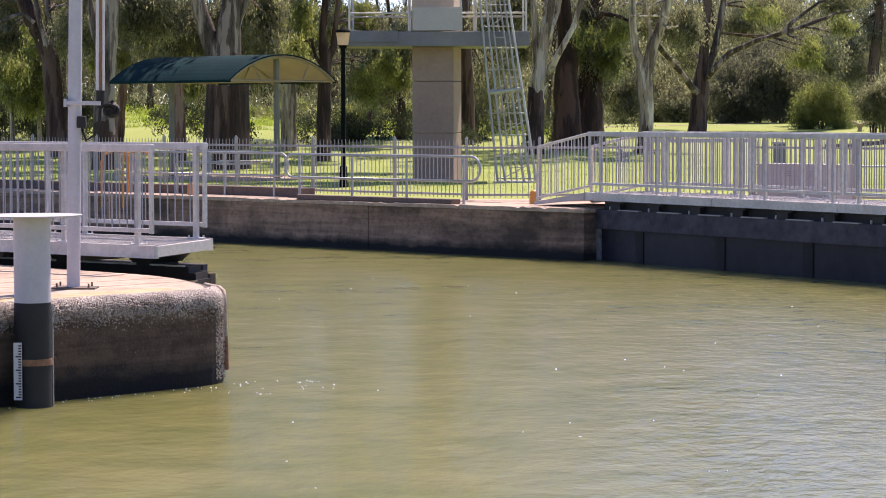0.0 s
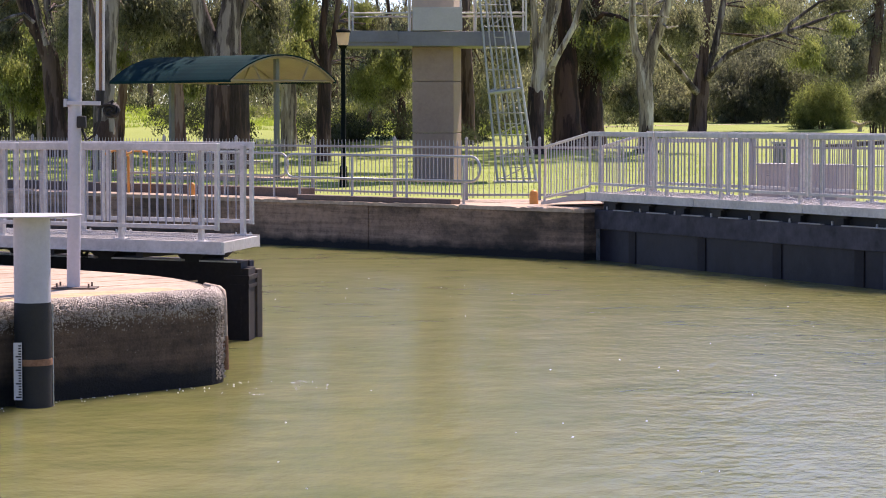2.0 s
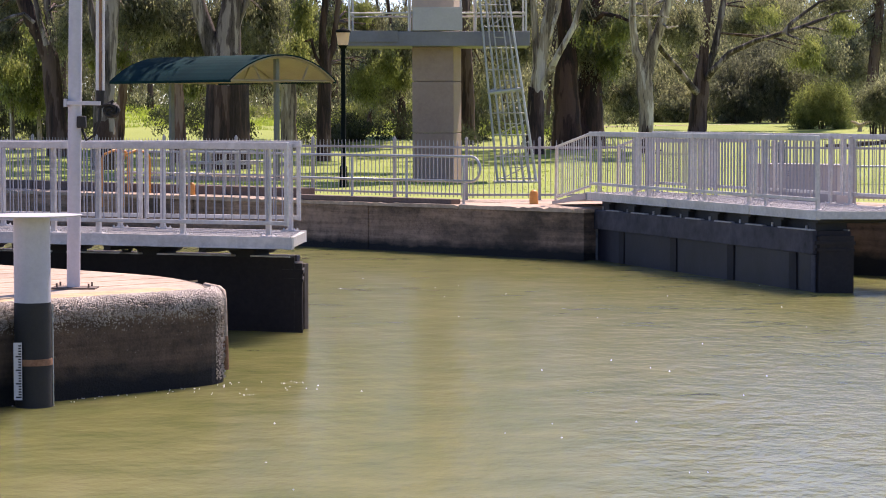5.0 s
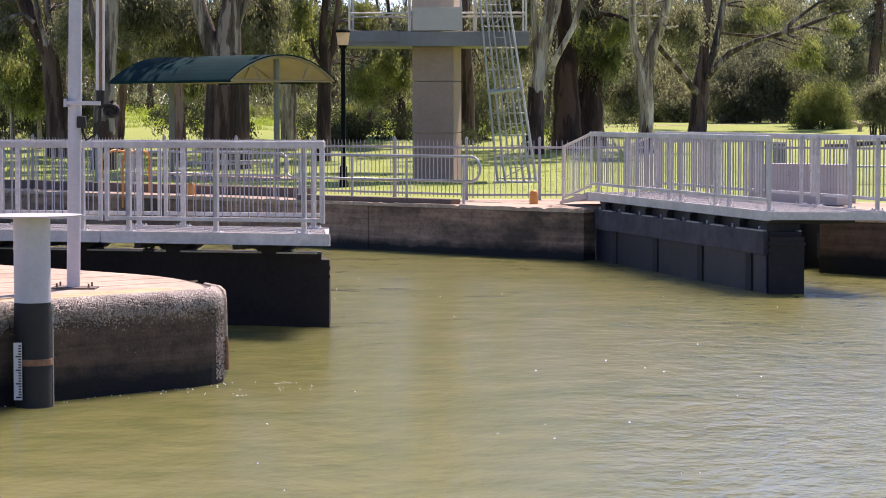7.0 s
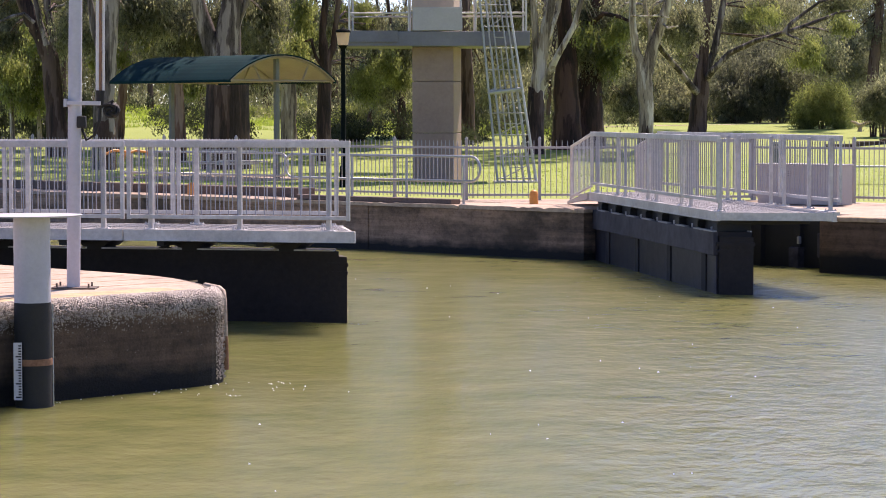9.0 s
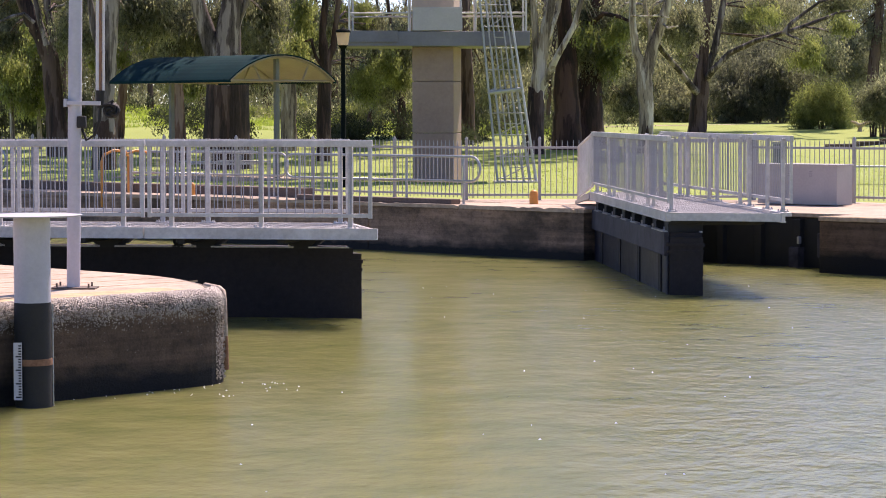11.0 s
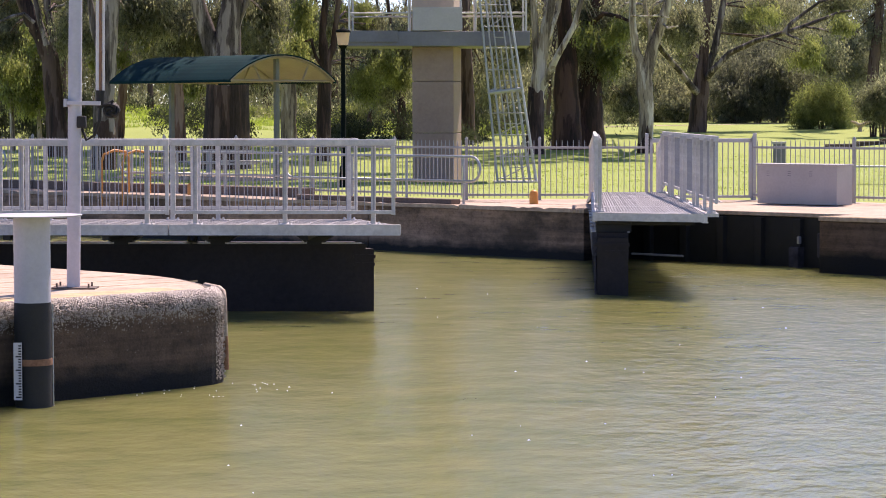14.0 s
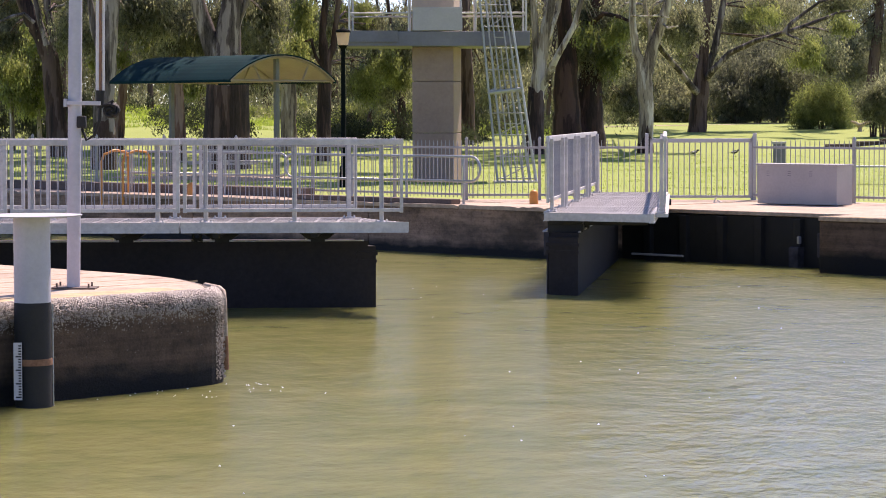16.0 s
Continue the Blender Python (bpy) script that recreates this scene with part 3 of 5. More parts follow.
    for i in range(count):
        end = 9.87 - 0.68 * (i + 0.5) / count
        for x0, x1 in ((-0.34, 2.2), (2.206, 4.6), (4.606, 7.0), (7.006, end)):
            bm = bmesh.new()
            g = 0.006 * side
            prism(bm, [(x0, across(i, x0)), (x1, across(i, x1)), (x1, across(i + 1, x1) - g), (x0, across(i + 1, x0) - g)], DECK_HI - 0.038, DECK_HI - 0.002)
            for s in (0.25, 0.5, 0.75):
                prism(bm, [(x0 + 0.01, across(i + s - 0.06, x0)), (x1 - 0.01, across(i + s - 0.06, x1)), (x1 - 0.01, across(i + s + 0.06, x1)),
                           (x0 + 0.01, across(i + s + 0.06, x0))], DECK_HI - 0.004, DECK_HI + 0.004)
            for k in range(int((x1 - x0) / 0.3)):
                x = x0 + 0.15 + 0.3 * k
                prism(bm, [(x, across(i + 0.04, x)), (x + 0.04, across(i + 0.04, x)), (x + 0.04, across(i + 0.93, x)), (x, across(i + 0.93, x))], DECK_HI - 0.004, DECK_HI + 0.006)
            part("deck_board", bm, M_DECK, leaf)
    # side wing of the walkway on the far leaf, with the rail on its edge
    wing = 0.2 if side < 0 else 0.0
    if wing:
        bm = bmesh.new()
        prism(bm, [(0.2, edge(-1, 0.2) - side * 0.01), (9.5, edge(-1, 9.5) - side * 0.01), (9.5, edge(-1, 9.5) - side * wing), (0.2, edge(-1, 0.2) - side * 0.04)], DECK_LO + 0.06, DECK_HI - 0.01)
        part("wing", bm, M_ALU, leaf)
    # handrails on both sides
    bal, post = baluster_mesh(RAIL_HI - DECK_HI - 0.245), post_mesh(RAIL_HI - DECK_HI - 0.04)

    def line(p, x):
        return (x, edge(p, x) - side * p * 0.05 + (-side * wing * (x - 0.2) / 9.3 if p < 0 else 0))
    inner = ((-0.3, 2.09, (0.02, 1.78)), (2.12, 4.53, (2.43, 4.22)), (4.56, 6.93, (4.86, 6.63)), (6.96, 9.2, (7.26, 9.08)))
    outer = inner[:2] + ((4.56, 6.86, (4.86, 6.55)), (6.89, 9.88 - wing, (7.2, 8.4, 9.58 - wing)))
    for p, panels in ((1, inner), (-1, outer)):
        for a, b, feet in panels:
            rail_panel(leaf, line(p, a), line(p, b), [(x - a) / (b - a) for x in feet], bal, post)
    # ramp at the heel, with sloping rails
    bm = bmesh.new()
    for p in (-1.04, 0.34):
        y0, y1 = ys(p, p + 0.04)
        vs = [bm.verts.new((x, y, z)) for y in (y0, y1) for x, z in ((-0.35, DECK_HI), (-0.35, DECK_LO), (-1.95, 0.965), (-1.95, 1.02))]
        bm.faces.new(vs[:4])
        bm.faces.new(vs[4:][::-1])
        for k in range(4):
            bm.faces.new((vs[k], vs[(k + 1) % 4], vs[4 + (k + 1) % 4], vs[4 + k]))
    y0, y1 = ys(-1.0, 0.34)
    vs = [bm.verts.new((x, y, z)) for x, z in ((-0.35, DECK_HI), (-1.95, 1.01)) for y in (y0, y1)]
    bm.faces.new((vs[0], vs[1], vs[3], vs[2]))
    part("ramp", bm, M_DECK, leaf)
    for p in (-0.99, 0.31):
        bm = bmesh.new()
        y = side * p
        tube(bm, [(-0.3, y, RAIL_HI - 0.04), (-1.9, y, RAIL_HI - 0.3), (-1.93, y, 0.99)], 0.03, 8)
        tube(bm, [(-0.3, y, DECK_HI + 0.12), (-1.9, y, 1.1)], 0.024, 8)
        for k in range(14):
            x = -0.42 - 0.105 * k
            s = (-0.3 - x) / 1.6
            tube(bm, [(x, y, DECK_HI + 0.12 - 0.3 * s), (x, y, RAIL_HI - 0.04 - 0.26 * s)], 0.009, 6, False)
        part("ramp_rail", bm, M_ALU, leaf)
    return leaf


leaf_near = build_leaf(1)
leaf_far = build_leaf(-1)

# ---- things on the pier ----


def build_pile():
    t = thing("mooring_pile", pose(-3.80, 23.22, 0), "steel pile painted white over black with depth gauge", "pile")
    bm = bmesh.new()
    tube(bm, [(0, 0, -3), (0, 0, 0.97)], 0.171, 32)
    part("lower_shaft", bm, M_BLACK, t, "black tarred lower half")
    bm = bmesh.new()
    tube(bm, [(0, 0, 0.97), (0, 0, 1.765)], 0.169, 32)
    part("upper_shaft", bm, M_POLE, t)
    bm = bmesh.new()
    tube(bm, [(0, 0, 1.765), (0, 0, 1.779)], [0.46, 0.465], 40)
    part("cap_plate", bm, M_POLE, t)
    bm = bmesh.new()
    tube(bm, [(0, 0, 0.39), (0, 0, 0.45)], 0.18, 32)
    part("band", bm, M_RUST, t, "rusty steel band")
    bm = bmesh.new()
    tube(bm, [(0.176, 0.045, -1.0), (0.176, 0.045, 0.95)], 0.008, 8)
    part("conduit", bm, M_GALV, t)
    bm = bmesh.new()
    box(bm, -0.15, -0.075, -0.19, -0.175, 0.08, 0.61)
    gauge = part("depth_gauge", bm, M_WHITE, t, "white gauge board with black marks")
    for k in range(20):
        bm = bmesh.new()
        w = 0.03 if k % 5 else 0.055
        box(bm, -0.13 + (0.055 - w), -0.08, -0.193, -0.19, 0.1 + 0.025 * k, 0.113 + 0.025 * k)
        part("gauge_mark", bm, M_BLACK, gauge)


def build_pole():
    t = thing("signal_pole", pose(-3.73, 25.32, Z, 0, 1.0, 0), "pale grey steel pole on a bolted base plate", "pole")
    bm = bmesh.new()
    tube(bm, [(0, 0, 0), (0, 0, 5.5)], 0.068, 24)
    part("shaft", bm, M_POLE, t)
    bm = bmesh.new()
    box(bm, -0.2, 0.24, -0.16, 0.16, 0, 0.02, 0.004)
    for x in (-0.15, 0.17):
        for y in (-0.12, 0.12):
            tube(bm, [(x, y, 0.015), (x, y, 0.06)], 0.01, 8)
    part("base_plate", bm, M_KERB, t, "rusty brown base plate")
    bm = bmesh.new()
    box(bm, -0.09, 0.27, -0.09, -0.066, 1.85, 1.89, 0.004)
    box(bm, -0.09, 0.27, 0.066, 0.09, 1.85, 1.89, 0.004)
    box(bm, -0.1, -0.07, -0.1, 0.1, 1.83, 1.91, 0.004)
    part("clamp_arm", bm, M_POLE, t)
    bm = bmesh.new()
    tube(bm, [(0.23, 0, 1.99), (0.21, 0, 5.5)], 0.022, 12)
    tube(bm, [(0.285, 0, 1.99), (0.265, 0, 5.5)], 0.014, 10)
    part("conduit", bm, M_WHITE, t, "white conduit with a red stripe")
    bm = bmesh.new()
    tube(bm, [(0.255, -0.01, 1.99), (0.235, -0.01, 5.5)], 0.014, 8)
    part("red_cable", bm, M_RUST, t)
    bm = bmesh.new()
    tube(bm, [(0.255, 0, 1.82), (0.255, 0, 2.0)], [0.03, 0.05], 12)
    tube(bm, [(0.255, 0, 1.84), (0.25, 0, 1.7), (0.2, 0, 1.55), (0.12, 0, 1.5), (0.07, 0, 1.62)], 0.016, 8)
    part("cable_boot", bm, M_BLACK, t)
    bm = bmesh.new()
    box(bm, 0.03, 0.12, -0.08, 0.03, 1.62, 1.74, 0.012)
    part("junction_box", bm, M_BLACK, t)
    bm = bmesh.new()
    for k in range(5):
        r = 0.02 + 0.013 * k
        tube(bm, [(0.37 + r * math.cos(0.42 * i + k) * (1 + 0.2 * (k % 2)), 0.03 * math.sin(1.3 * i + k), 1.8 + 0.9 * r * math.sin(0.42 * i + k)) for i in range(16)], 0.017, 6)
    tube(bm, [(0.26, 0, 1.84), (0.32, 0, 1.86), (0.39, 0, 1.9)], 0.014, 6)
    part("cable_coil", bm, M_BLACK, t, "coiled black cable")


def build_nose_pipe():
    t = thing("corner_guard", WALL.copy(), "pale rusting steel pipe bent over the pier edge", "pipe")
    bm = bmesh.new()
    tube(bm, [(16.2, -18.05, Z - 0.005), (16.62, -18.22, Z - 0.008), (16.72, -18.25, Z - 0.04), (16.76, -18.27, Z - 0.12), (16.77, -18.27, 0.45)], 0.022, 10)
    part("upper_pipe", bm, M_GUARD, t)
    bm = bmesh.new()
    tube(bm, [(16.77, -18.27, 0.46), (16.78, -18.27, 0.12)], 0.026, 10)
    part("lower_pipe", bm, M_RUST, t)


def build_flecks():
    """Small flecks on the water: foam along the pier, painted sun glints scattered over the pool."""
    rng = np.random.default_rng(17)
    vs, fs = [], []
    for k in range(112):
        if k < 80:
            e, n = 16.98 + abs(rng.normal()) * 0.12, rng.uniform(-23.5, -18.3)
            if k % 3 == 0:
                e, n = 16.98 + abs(rng.normal()) * 0.7, rng.normal(-18.4, 0.45)
            p = on_wall(e, n)
            x, y = p.x, p.y
        else:
            # scattered white flecks stand in for sun glints on the ripples
            y = rng.uniform(18, 42)
            x = rng.uniform(-0.07, 0.17) * y
        r, turn = rng.uniform(0.004, 0.012), rng.random() * 6
        ring = [(x + r * rng.uniform(0.7, 1.6) * math.cos(turn + 1.05 * i), y + r * rng.uniform(0.7, 1.6) * math.sin(turn + 1.05 * i), -0.002) for i in range(6)]
        b = len(vs)
        vs += ring + [(x, y, 0.009)]
        fs += [(b + i, b + (i + 1) % 6, b + 6) for i in range(6)]
    me = bpy.data.meshes.new("foam_and_glint_flecks")
    me.from_pydata(vs, [], fs)
    me.materials.append(M_FLECK)
    return tagged(new("foam_and_glint_flecks", me), "small white flecks on the water, foam by the pier and painted sun glints beyond", "foam", kind="stuff")


foam = build_flecks()
build_pile()
build_pole()
build_nose_pipe()

# ---- far bank ----


def fence_panel(fence, a, b, picket, post, top):
    a, b = Vector((*a, 0)), Vector((*b, 0))
    d = b - a
    L = d.length
    bm = bmesh.new()
    box(bm, 0, L, -0.02, 0.02, top - 0.17, top - 0.125, 0.005)
    panel = part("fence_panel", bm, M_FENCE, fence, m=pose(a.x, a.y, Z, 0, 0, math.degrees(math.atan2(d.y, d.x))))
    bm = bmesh.new()
    box(bm, 0, L, -0.02, 0.02, 0.1, 0.145, 0.005)
    part("bottom_rail", bm, M_FENCE, panel)
    part("post", post, None, panel)
    count = max(2, round(L / 0.115))
    for k in range(1, count):
        part("picket", picket, None, panel, m=pose(L * k / count, 0, 0.06))


def build_fence():
    top = 1.22
    bm = bmesh.new()
    tube(bm, [(0, 0, 0), (0, 0, top - 0.11), (0, 0, top - 0.06)], [0.009, 0.009, 0.004], 6)
    picket = mesh_of("picket", bm, M_FENCE)
    bm = bmesh.new()
    box(bm, -0.03, 0.03, -0.03, 0.03, 0, top + 0.04, 0.006)
    box(bm, -0.075, 0.075, -0.075, 0.075, 0, 0.012)
    tube(bm, [(0, 0, top + 0.04), (0, 0, top + 0.075)], [0.03, 0.012], 8)
    post = mesh_of("post", bm, M_FENCE)
    fence = thing("picket_fence", Matrix.Identity(4), "grey steel picket fence along the lock wall", "fence")
    pts = [on_wall(1.28 - 2.5 * k, 1.95) for k in range(9)]
    pts = [(p.x, p.y) for p in pts][::-1]
    for a, b in zip(pts, pts[1:]):
        fence_panel(fence, a, b, picket, post, top)
    for a, b in (((0.48, 50.75), (1.95, 50.7)), ((1.95, 50.7), (4.1, 50.6)), ((6.22, 50.5), (7.98, 48.8)), ((7.98, 48.8), (9.8, 47.05)), ((9.8, 47.05), (11.6, 45.3))):
        fence_panel(fence, a, b, picket, post, top)
    # gate in the fence, flat-topped
    t = thing("fence_gate", pose(4.1, 50.6, Z, 0, 0, -2.7), "closed grey steel gate with flat top rail and upright bars", "gate")
    bm = bmesh.new()
    box(bm, 0.06, 2.1, -0.025, 0.025, 1.17, 1.25, 0.006)
    box(bm, 0.06, 2.1, -0.02, 0.02, 0.06, 0.11, 0.006)
    box(bm, 0.06, 0.12, -0.025, 0.025, 0.06, 1.25, 0.006)
    box(bm, 2.04, 2.1, -0.025, 0.025, 0.06, 1.25, 0.006)
    part("gate_frame", bm, M_GALV, t)
    for k in range(17):
        bm = bmesh.new()
        tube(bm, [(0.2 + 0.11 * k, 0, 0.1), (0.2 + 0.11 * k, 0, 1.18)], 0.011, 6, False)
        part("bar", bm, M_FENCE, t)
    for x in (0.0, 2.16):
        bm = bmesh.new()
        box(bm, x - 0.036, x + 0.036, -0.036, 0.036, 0, 1.36, 0.008)
        box(bm, x - 0.1, x + 0.1, -0.1, 0.1, 0, 0.02)
        part("gate_post", bm, M_GALV, t)


def build_tower():
    t = thing("signal_tower", pose(-0.15, 66.2, Z, 0, 0, -11), "taupe concrete column with a railed steel platform", "tower")
    segs = ((0.0, 1.25), (1.262, 2.6), (2.612, 3.5))
    for a, b in segs:
        bm = bmesh.new()
        box(bm, -0.55, 0.55, -0.55, 0.55, a - (0.3 if a == 0 else 0), b, 0.02)
        part("column_segment", bm, M_TOWER, t)
    bm = bmesh.new()
    box(bm, -0.56, 0.56, -0.56, 0.56, 3.92, 9.0, 0.02)
    part("upper_column", bm, M_TOWER_TOP, t, "cream rendered upper column")
    m = pose(0, 0, 0, 0, 0, 11)
    bm = bmesh.new()
    box(bm, -2.35, 2.4, -1.25, 1.25, 3.5, 3.88, 0.02, m)
    box(bm, -2.45, -1.0, -1.3, 1.3, 3.6, 3.9, 0.01, m)
    part("platform", bm, M_PLATFORM, t)
    bm = bmesh.new()
    box(bm, -0.62, 0.66, -1.32, -1.27, 3.9, 4.5, 0.01, m)
    part("front_panel", bm, M_CABINET, t, "pale grey sheet panel")
    for x in (-2.25, -0.72, 0.62, 1.0, 2.3):
        for y in (-1.2, 1.2):
            bm = bmesh.new()
            tube(bm, [m @ Vector((x, y, 3.88)), m @ Vector((x, y, 5.0))], 0.028, 8)
            part("rail_post", bm, M_ALU, t)
    for z in (4.35, 4.92):
        bm = bmesh.new()
        c = [m @ Vector(p) for p in ((-2.25, -1.2, z), (2.3, -1.2, z), (2.3, 1.2, z), (-2.25, 1.2, z), (-2.25, -1.2, z))]
        tube(bm, c, 0.026, 8)
        part("guard_rail", bm, M_ALU, t)


def build_ladder():
    t = thing("caged_ladder", pose(0, 0, 0), "steep galvanised steel lattice ladder leaning on a platform", "ladder")
    foot, head = Vector((1.9, 64.2, Z)), Vector((1.2, 64.75, 6.6))
    across, back = Vector((0.5, 0, 0)), Vector((0.1, 0.62, 0.0))
    legs = {}
    for i, (sx, sy) in enumerate(((-1, 0), (1, 0), (-0.8, 1), (0.8, 1), (-0.3, 0.1), (0.35, 0.1), (-0.15, 0.9), (0.5, 0.8), (-0.62, 0.0), (0.7, 0.05), (0.15, 1.0))):
        bm = bmesh.new()
        a, b = foot + sx * across + sy * back, head + sx * across * 0.68 + sy * back
        tube(bm, [a, b], 0.03 if i < 4 else 0.02, 8)
        part("stringer", bm, M_ALU if sx == 1 else M_LADDER, t)
        legs[i] = (a, b)
    for k in range(20):
        s = 0.02 + 0.049 * k
        bm = bmesh.new()
        tube(bm, [legs[4][0].lerp(legs[4][1], s), legs[5][0].lerp(legs[5][1], s)], 0.011, 6)
        part("rung", bm, M_LADDER, t)
    for k in range(10):
        s = 0.02 + 0.098 * k
        bm = bmesh.new()
        for i, j in ((0, 2), (1, 3), (2, 3), (0, 1)):
            tube(bm, [legs[i][0].lerp(legs[i][1], s), legs[j][0].lerp(legs[j][1], s + (0.07 if i == 2 else 0.0))], 0.014, 6)
        part("brace", bm, M_LADDER, t)
    # landing collar half way up
    for i, j in ((0, 1), (2, 3), (0, 2), (1, 3)):
        bm = bmesh.new()
        tube(bm, [legs[i][0].lerp(legs[i][1], 0.405), legs[j][0].lerp(legs[j][1], 0.425)], 0.045, 6)
        part("landing_collar", bm, M_LADDER, t)
    bm = bmesh.new()
    box(bm, 1.3, 2.5, 64.0, 64.95, Z - 0.1, Z + 0.04, 0.01)
    part("foot_plate", bm, M_LADDER, t)


def build_lamp():
    t = thing("park_lamp", pose(-2.38, 60.31, Z), "dark green park lamp post with a frosted lantern", "lamp post")
    bm = bmesh.new()
    tube(bm, [(0, 0, 0), (0, 0, 0.5), (0, 0, 0.52), (0, 0, 3.38)], [0.1, 0.09, 0.06, 0.05], 16)
    tube(bm, [(0, 0, 3.3), (0, 0, 3.4)], [0.05, 0.12], 16)
    part("post", bm, M_STEEL_GREEN, t)
    bm = bmesh.new()
    tube(bm, [(0, 0, 3.4), (0, 0, 3.7)], [0.125, 0.168], 12)
    part("lantern", bm, M_LANTERN, t, "cream frosted lantern")
    bm = bmesh.new()
    tube(bm, [(0, 0, 3.7), (0, 0, 3.745), (0, 0, 3.8), (0, 0, 3.83)], [0.19, 0.185, 0.05, 0.02], 12)
    part("cap", bm, M_STEEL_GREEN, t)


def build_shelter():
    m = pose(-4.47, 67.78, Z, 0, 0, 135.8)  # x runs back along the roof, y across it
    t = thing("picnic_shelter", m, "open shelter with a dark green barrel roof on two posts", "shelter")
    half, rise, L = 1.9, 0.68, 4.75
    R = (half * half + rise * rise) / (2 * rise)
    lim = math.asin(half / R)

    def arc(r, k, n=20):
        a = -lim + 2 * lim * k / n
        return r * math.sin(a), 2.65 + rise - R + r * math.cos(a)
    for name, r0, r1, mat, lab in (("roof_sheet", R, R + 0.03, M_ROOF, "dark green corrugated sheet"), ("lining", R - 0.025, R - 0.005, M_CEIL, "cream underside")):
        bm = bmesh.new()
        n = 40 if name == "roof_sheet" else 20
        rows = []
        for x in (-0.3, L):
            rows.append([[bm.verts.new((x, *arc(r + (0.0025 if k % 2 and name == "roof_sheet" else 0), k, n))) for k in range(n + 1)] for r in (r0, r1)])
        for k in range(n):
            for i in (0, 1):
                bm.faces.new((rows[0][i][k], rows[0][i][k + 1], rows[1][i][k + 1], rows[1][i][k]))
                bm.faces.new((rows[i][0][k], rows[i][0][k + 1], rows[i][1][k + 1], rows[i][1][k]))
        for k in (0, n):
            bm.faces.new((rows[0][0][k], rows[0][1][k], rows[1][1][k], rows[1][0][k]))
        part(name, bm, mat, t, lab)
    for x in (-0.2, 2.2, L - 0.15):
        bm = bmesh.new()
        tube(bm, [(x, *arc(R - 0.05, k)) for k in range(21)], 0.035, 6)
        tube(bm, [(x, -half + 0.03, 2.65), (x, half - 0.03, 2.65)], 0.03, 6)
        tube(bm, [(x, -0.75, 2.65), (x, -1.0, 2.65 + 0.45)], 0.022, 6)
        tube(bm, [(x, 0.75, 2.65), (x, 1.0, 2.65 + 0.45)], 0.022, 6)
        part("arch_rib", bm, M_CEIL, t)
    for x in (0.0, L - 0.35):
        bm = bmesh.new()
        box(bm, x - 0.06, x + 0.06, -0.06, 0.06, -0.05, 2.65 + rise - 0.05, 0.01)
        part("post", bm, M_POST, t)
    for y in (-half, half):
        bm = bmesh.new()
        box(bm, -0.3, L, y - 0.03, y + 0.03, 2.6, 2.67, 0.01)
        part("eave_beam", bm, M_ROOF, t)
    slab = thing("shelter_slab", m, "pale concrete slab under the shelter", "paving")
    bm = bmesh.new()
    box(bm, -0.6, L + 0.2, -1.7, 1.7, -0.1, 0.03, 0.02)
    part("slab", bm, M_COPING, slab)
    table = thing("picnic_table", m @ pose(2.2, 0, 0.03), "grey picnic table with two fixed benches", "table")
    bm = bmesh.new()
    box(bm, -0.9, 0.9, -0.36, 0.36, 0.7, 0.75, 0.01)
    part("tabletop", bm, M_GALV, table)
    for y in (-0.7, 0.7):
        bm = bmesh.new()
        box(bm, -0.9, 0.9, y - 0.14, y + 0.14, 0.41, 0.45, 0.01)
        part("bench", bm, M_GALV, table)
    for x in (-0.6, 0.6):
        bm = bmesh.new()
        box(bm, x - 0.04, x + 0.04, -0.72, 0.72, 0.35, 0.41)
        box(bm, x - 0.05, x + 0.05, -0.05, 0.05, 0.0, 0.7)
        part("leg", bm, M_GALV, table)


def build_rail_loop(e0, e1, n, label):
    t = thing("tube_handrail", WALL @ pose(0, 0, Z), label, "handrail", "tubular handrails on the lock wall")
    bm = bmesh.new()
    r = 0.2
    pts = [(e0 + r, n, 0.45), (e1 - r, n, 0.45)]
    for k in range(9):
        a = radians(-90 + 22.5 * k)
        pts.append((e1 - r + 0.24 * math.cos(a), n, 0.69 + 0.24 * math.sin(a)))
    pts.append((e0 + r, n, 0.93))
    for k in range(9):
        a = radians(90 + 22.5 * k)
        pts.append((e0 + r + 0.24 * math.cos(a), n, 0.69 + 0.24 * math.sin(a)))
    tube(bm, pts, 0.026, 8)
    part("rail", bm, M_GALV, t)
    count = max(2, round((e1 - e0) / 1.8) + 1)
    for k in range(count):
        bm = bmesh.new()
        x = e0 + 0.4 + (e1 - e0 - 0.8) * k / (count - 1)
        tube(bm, [(x, n, 0), (x, n, 0.93)], 0.026, 8)
        tube(bm, [(x, n, 0), (x, n, 0.015)], 0.07, 10)
        part("stanchion", bm, M_GALV, t)


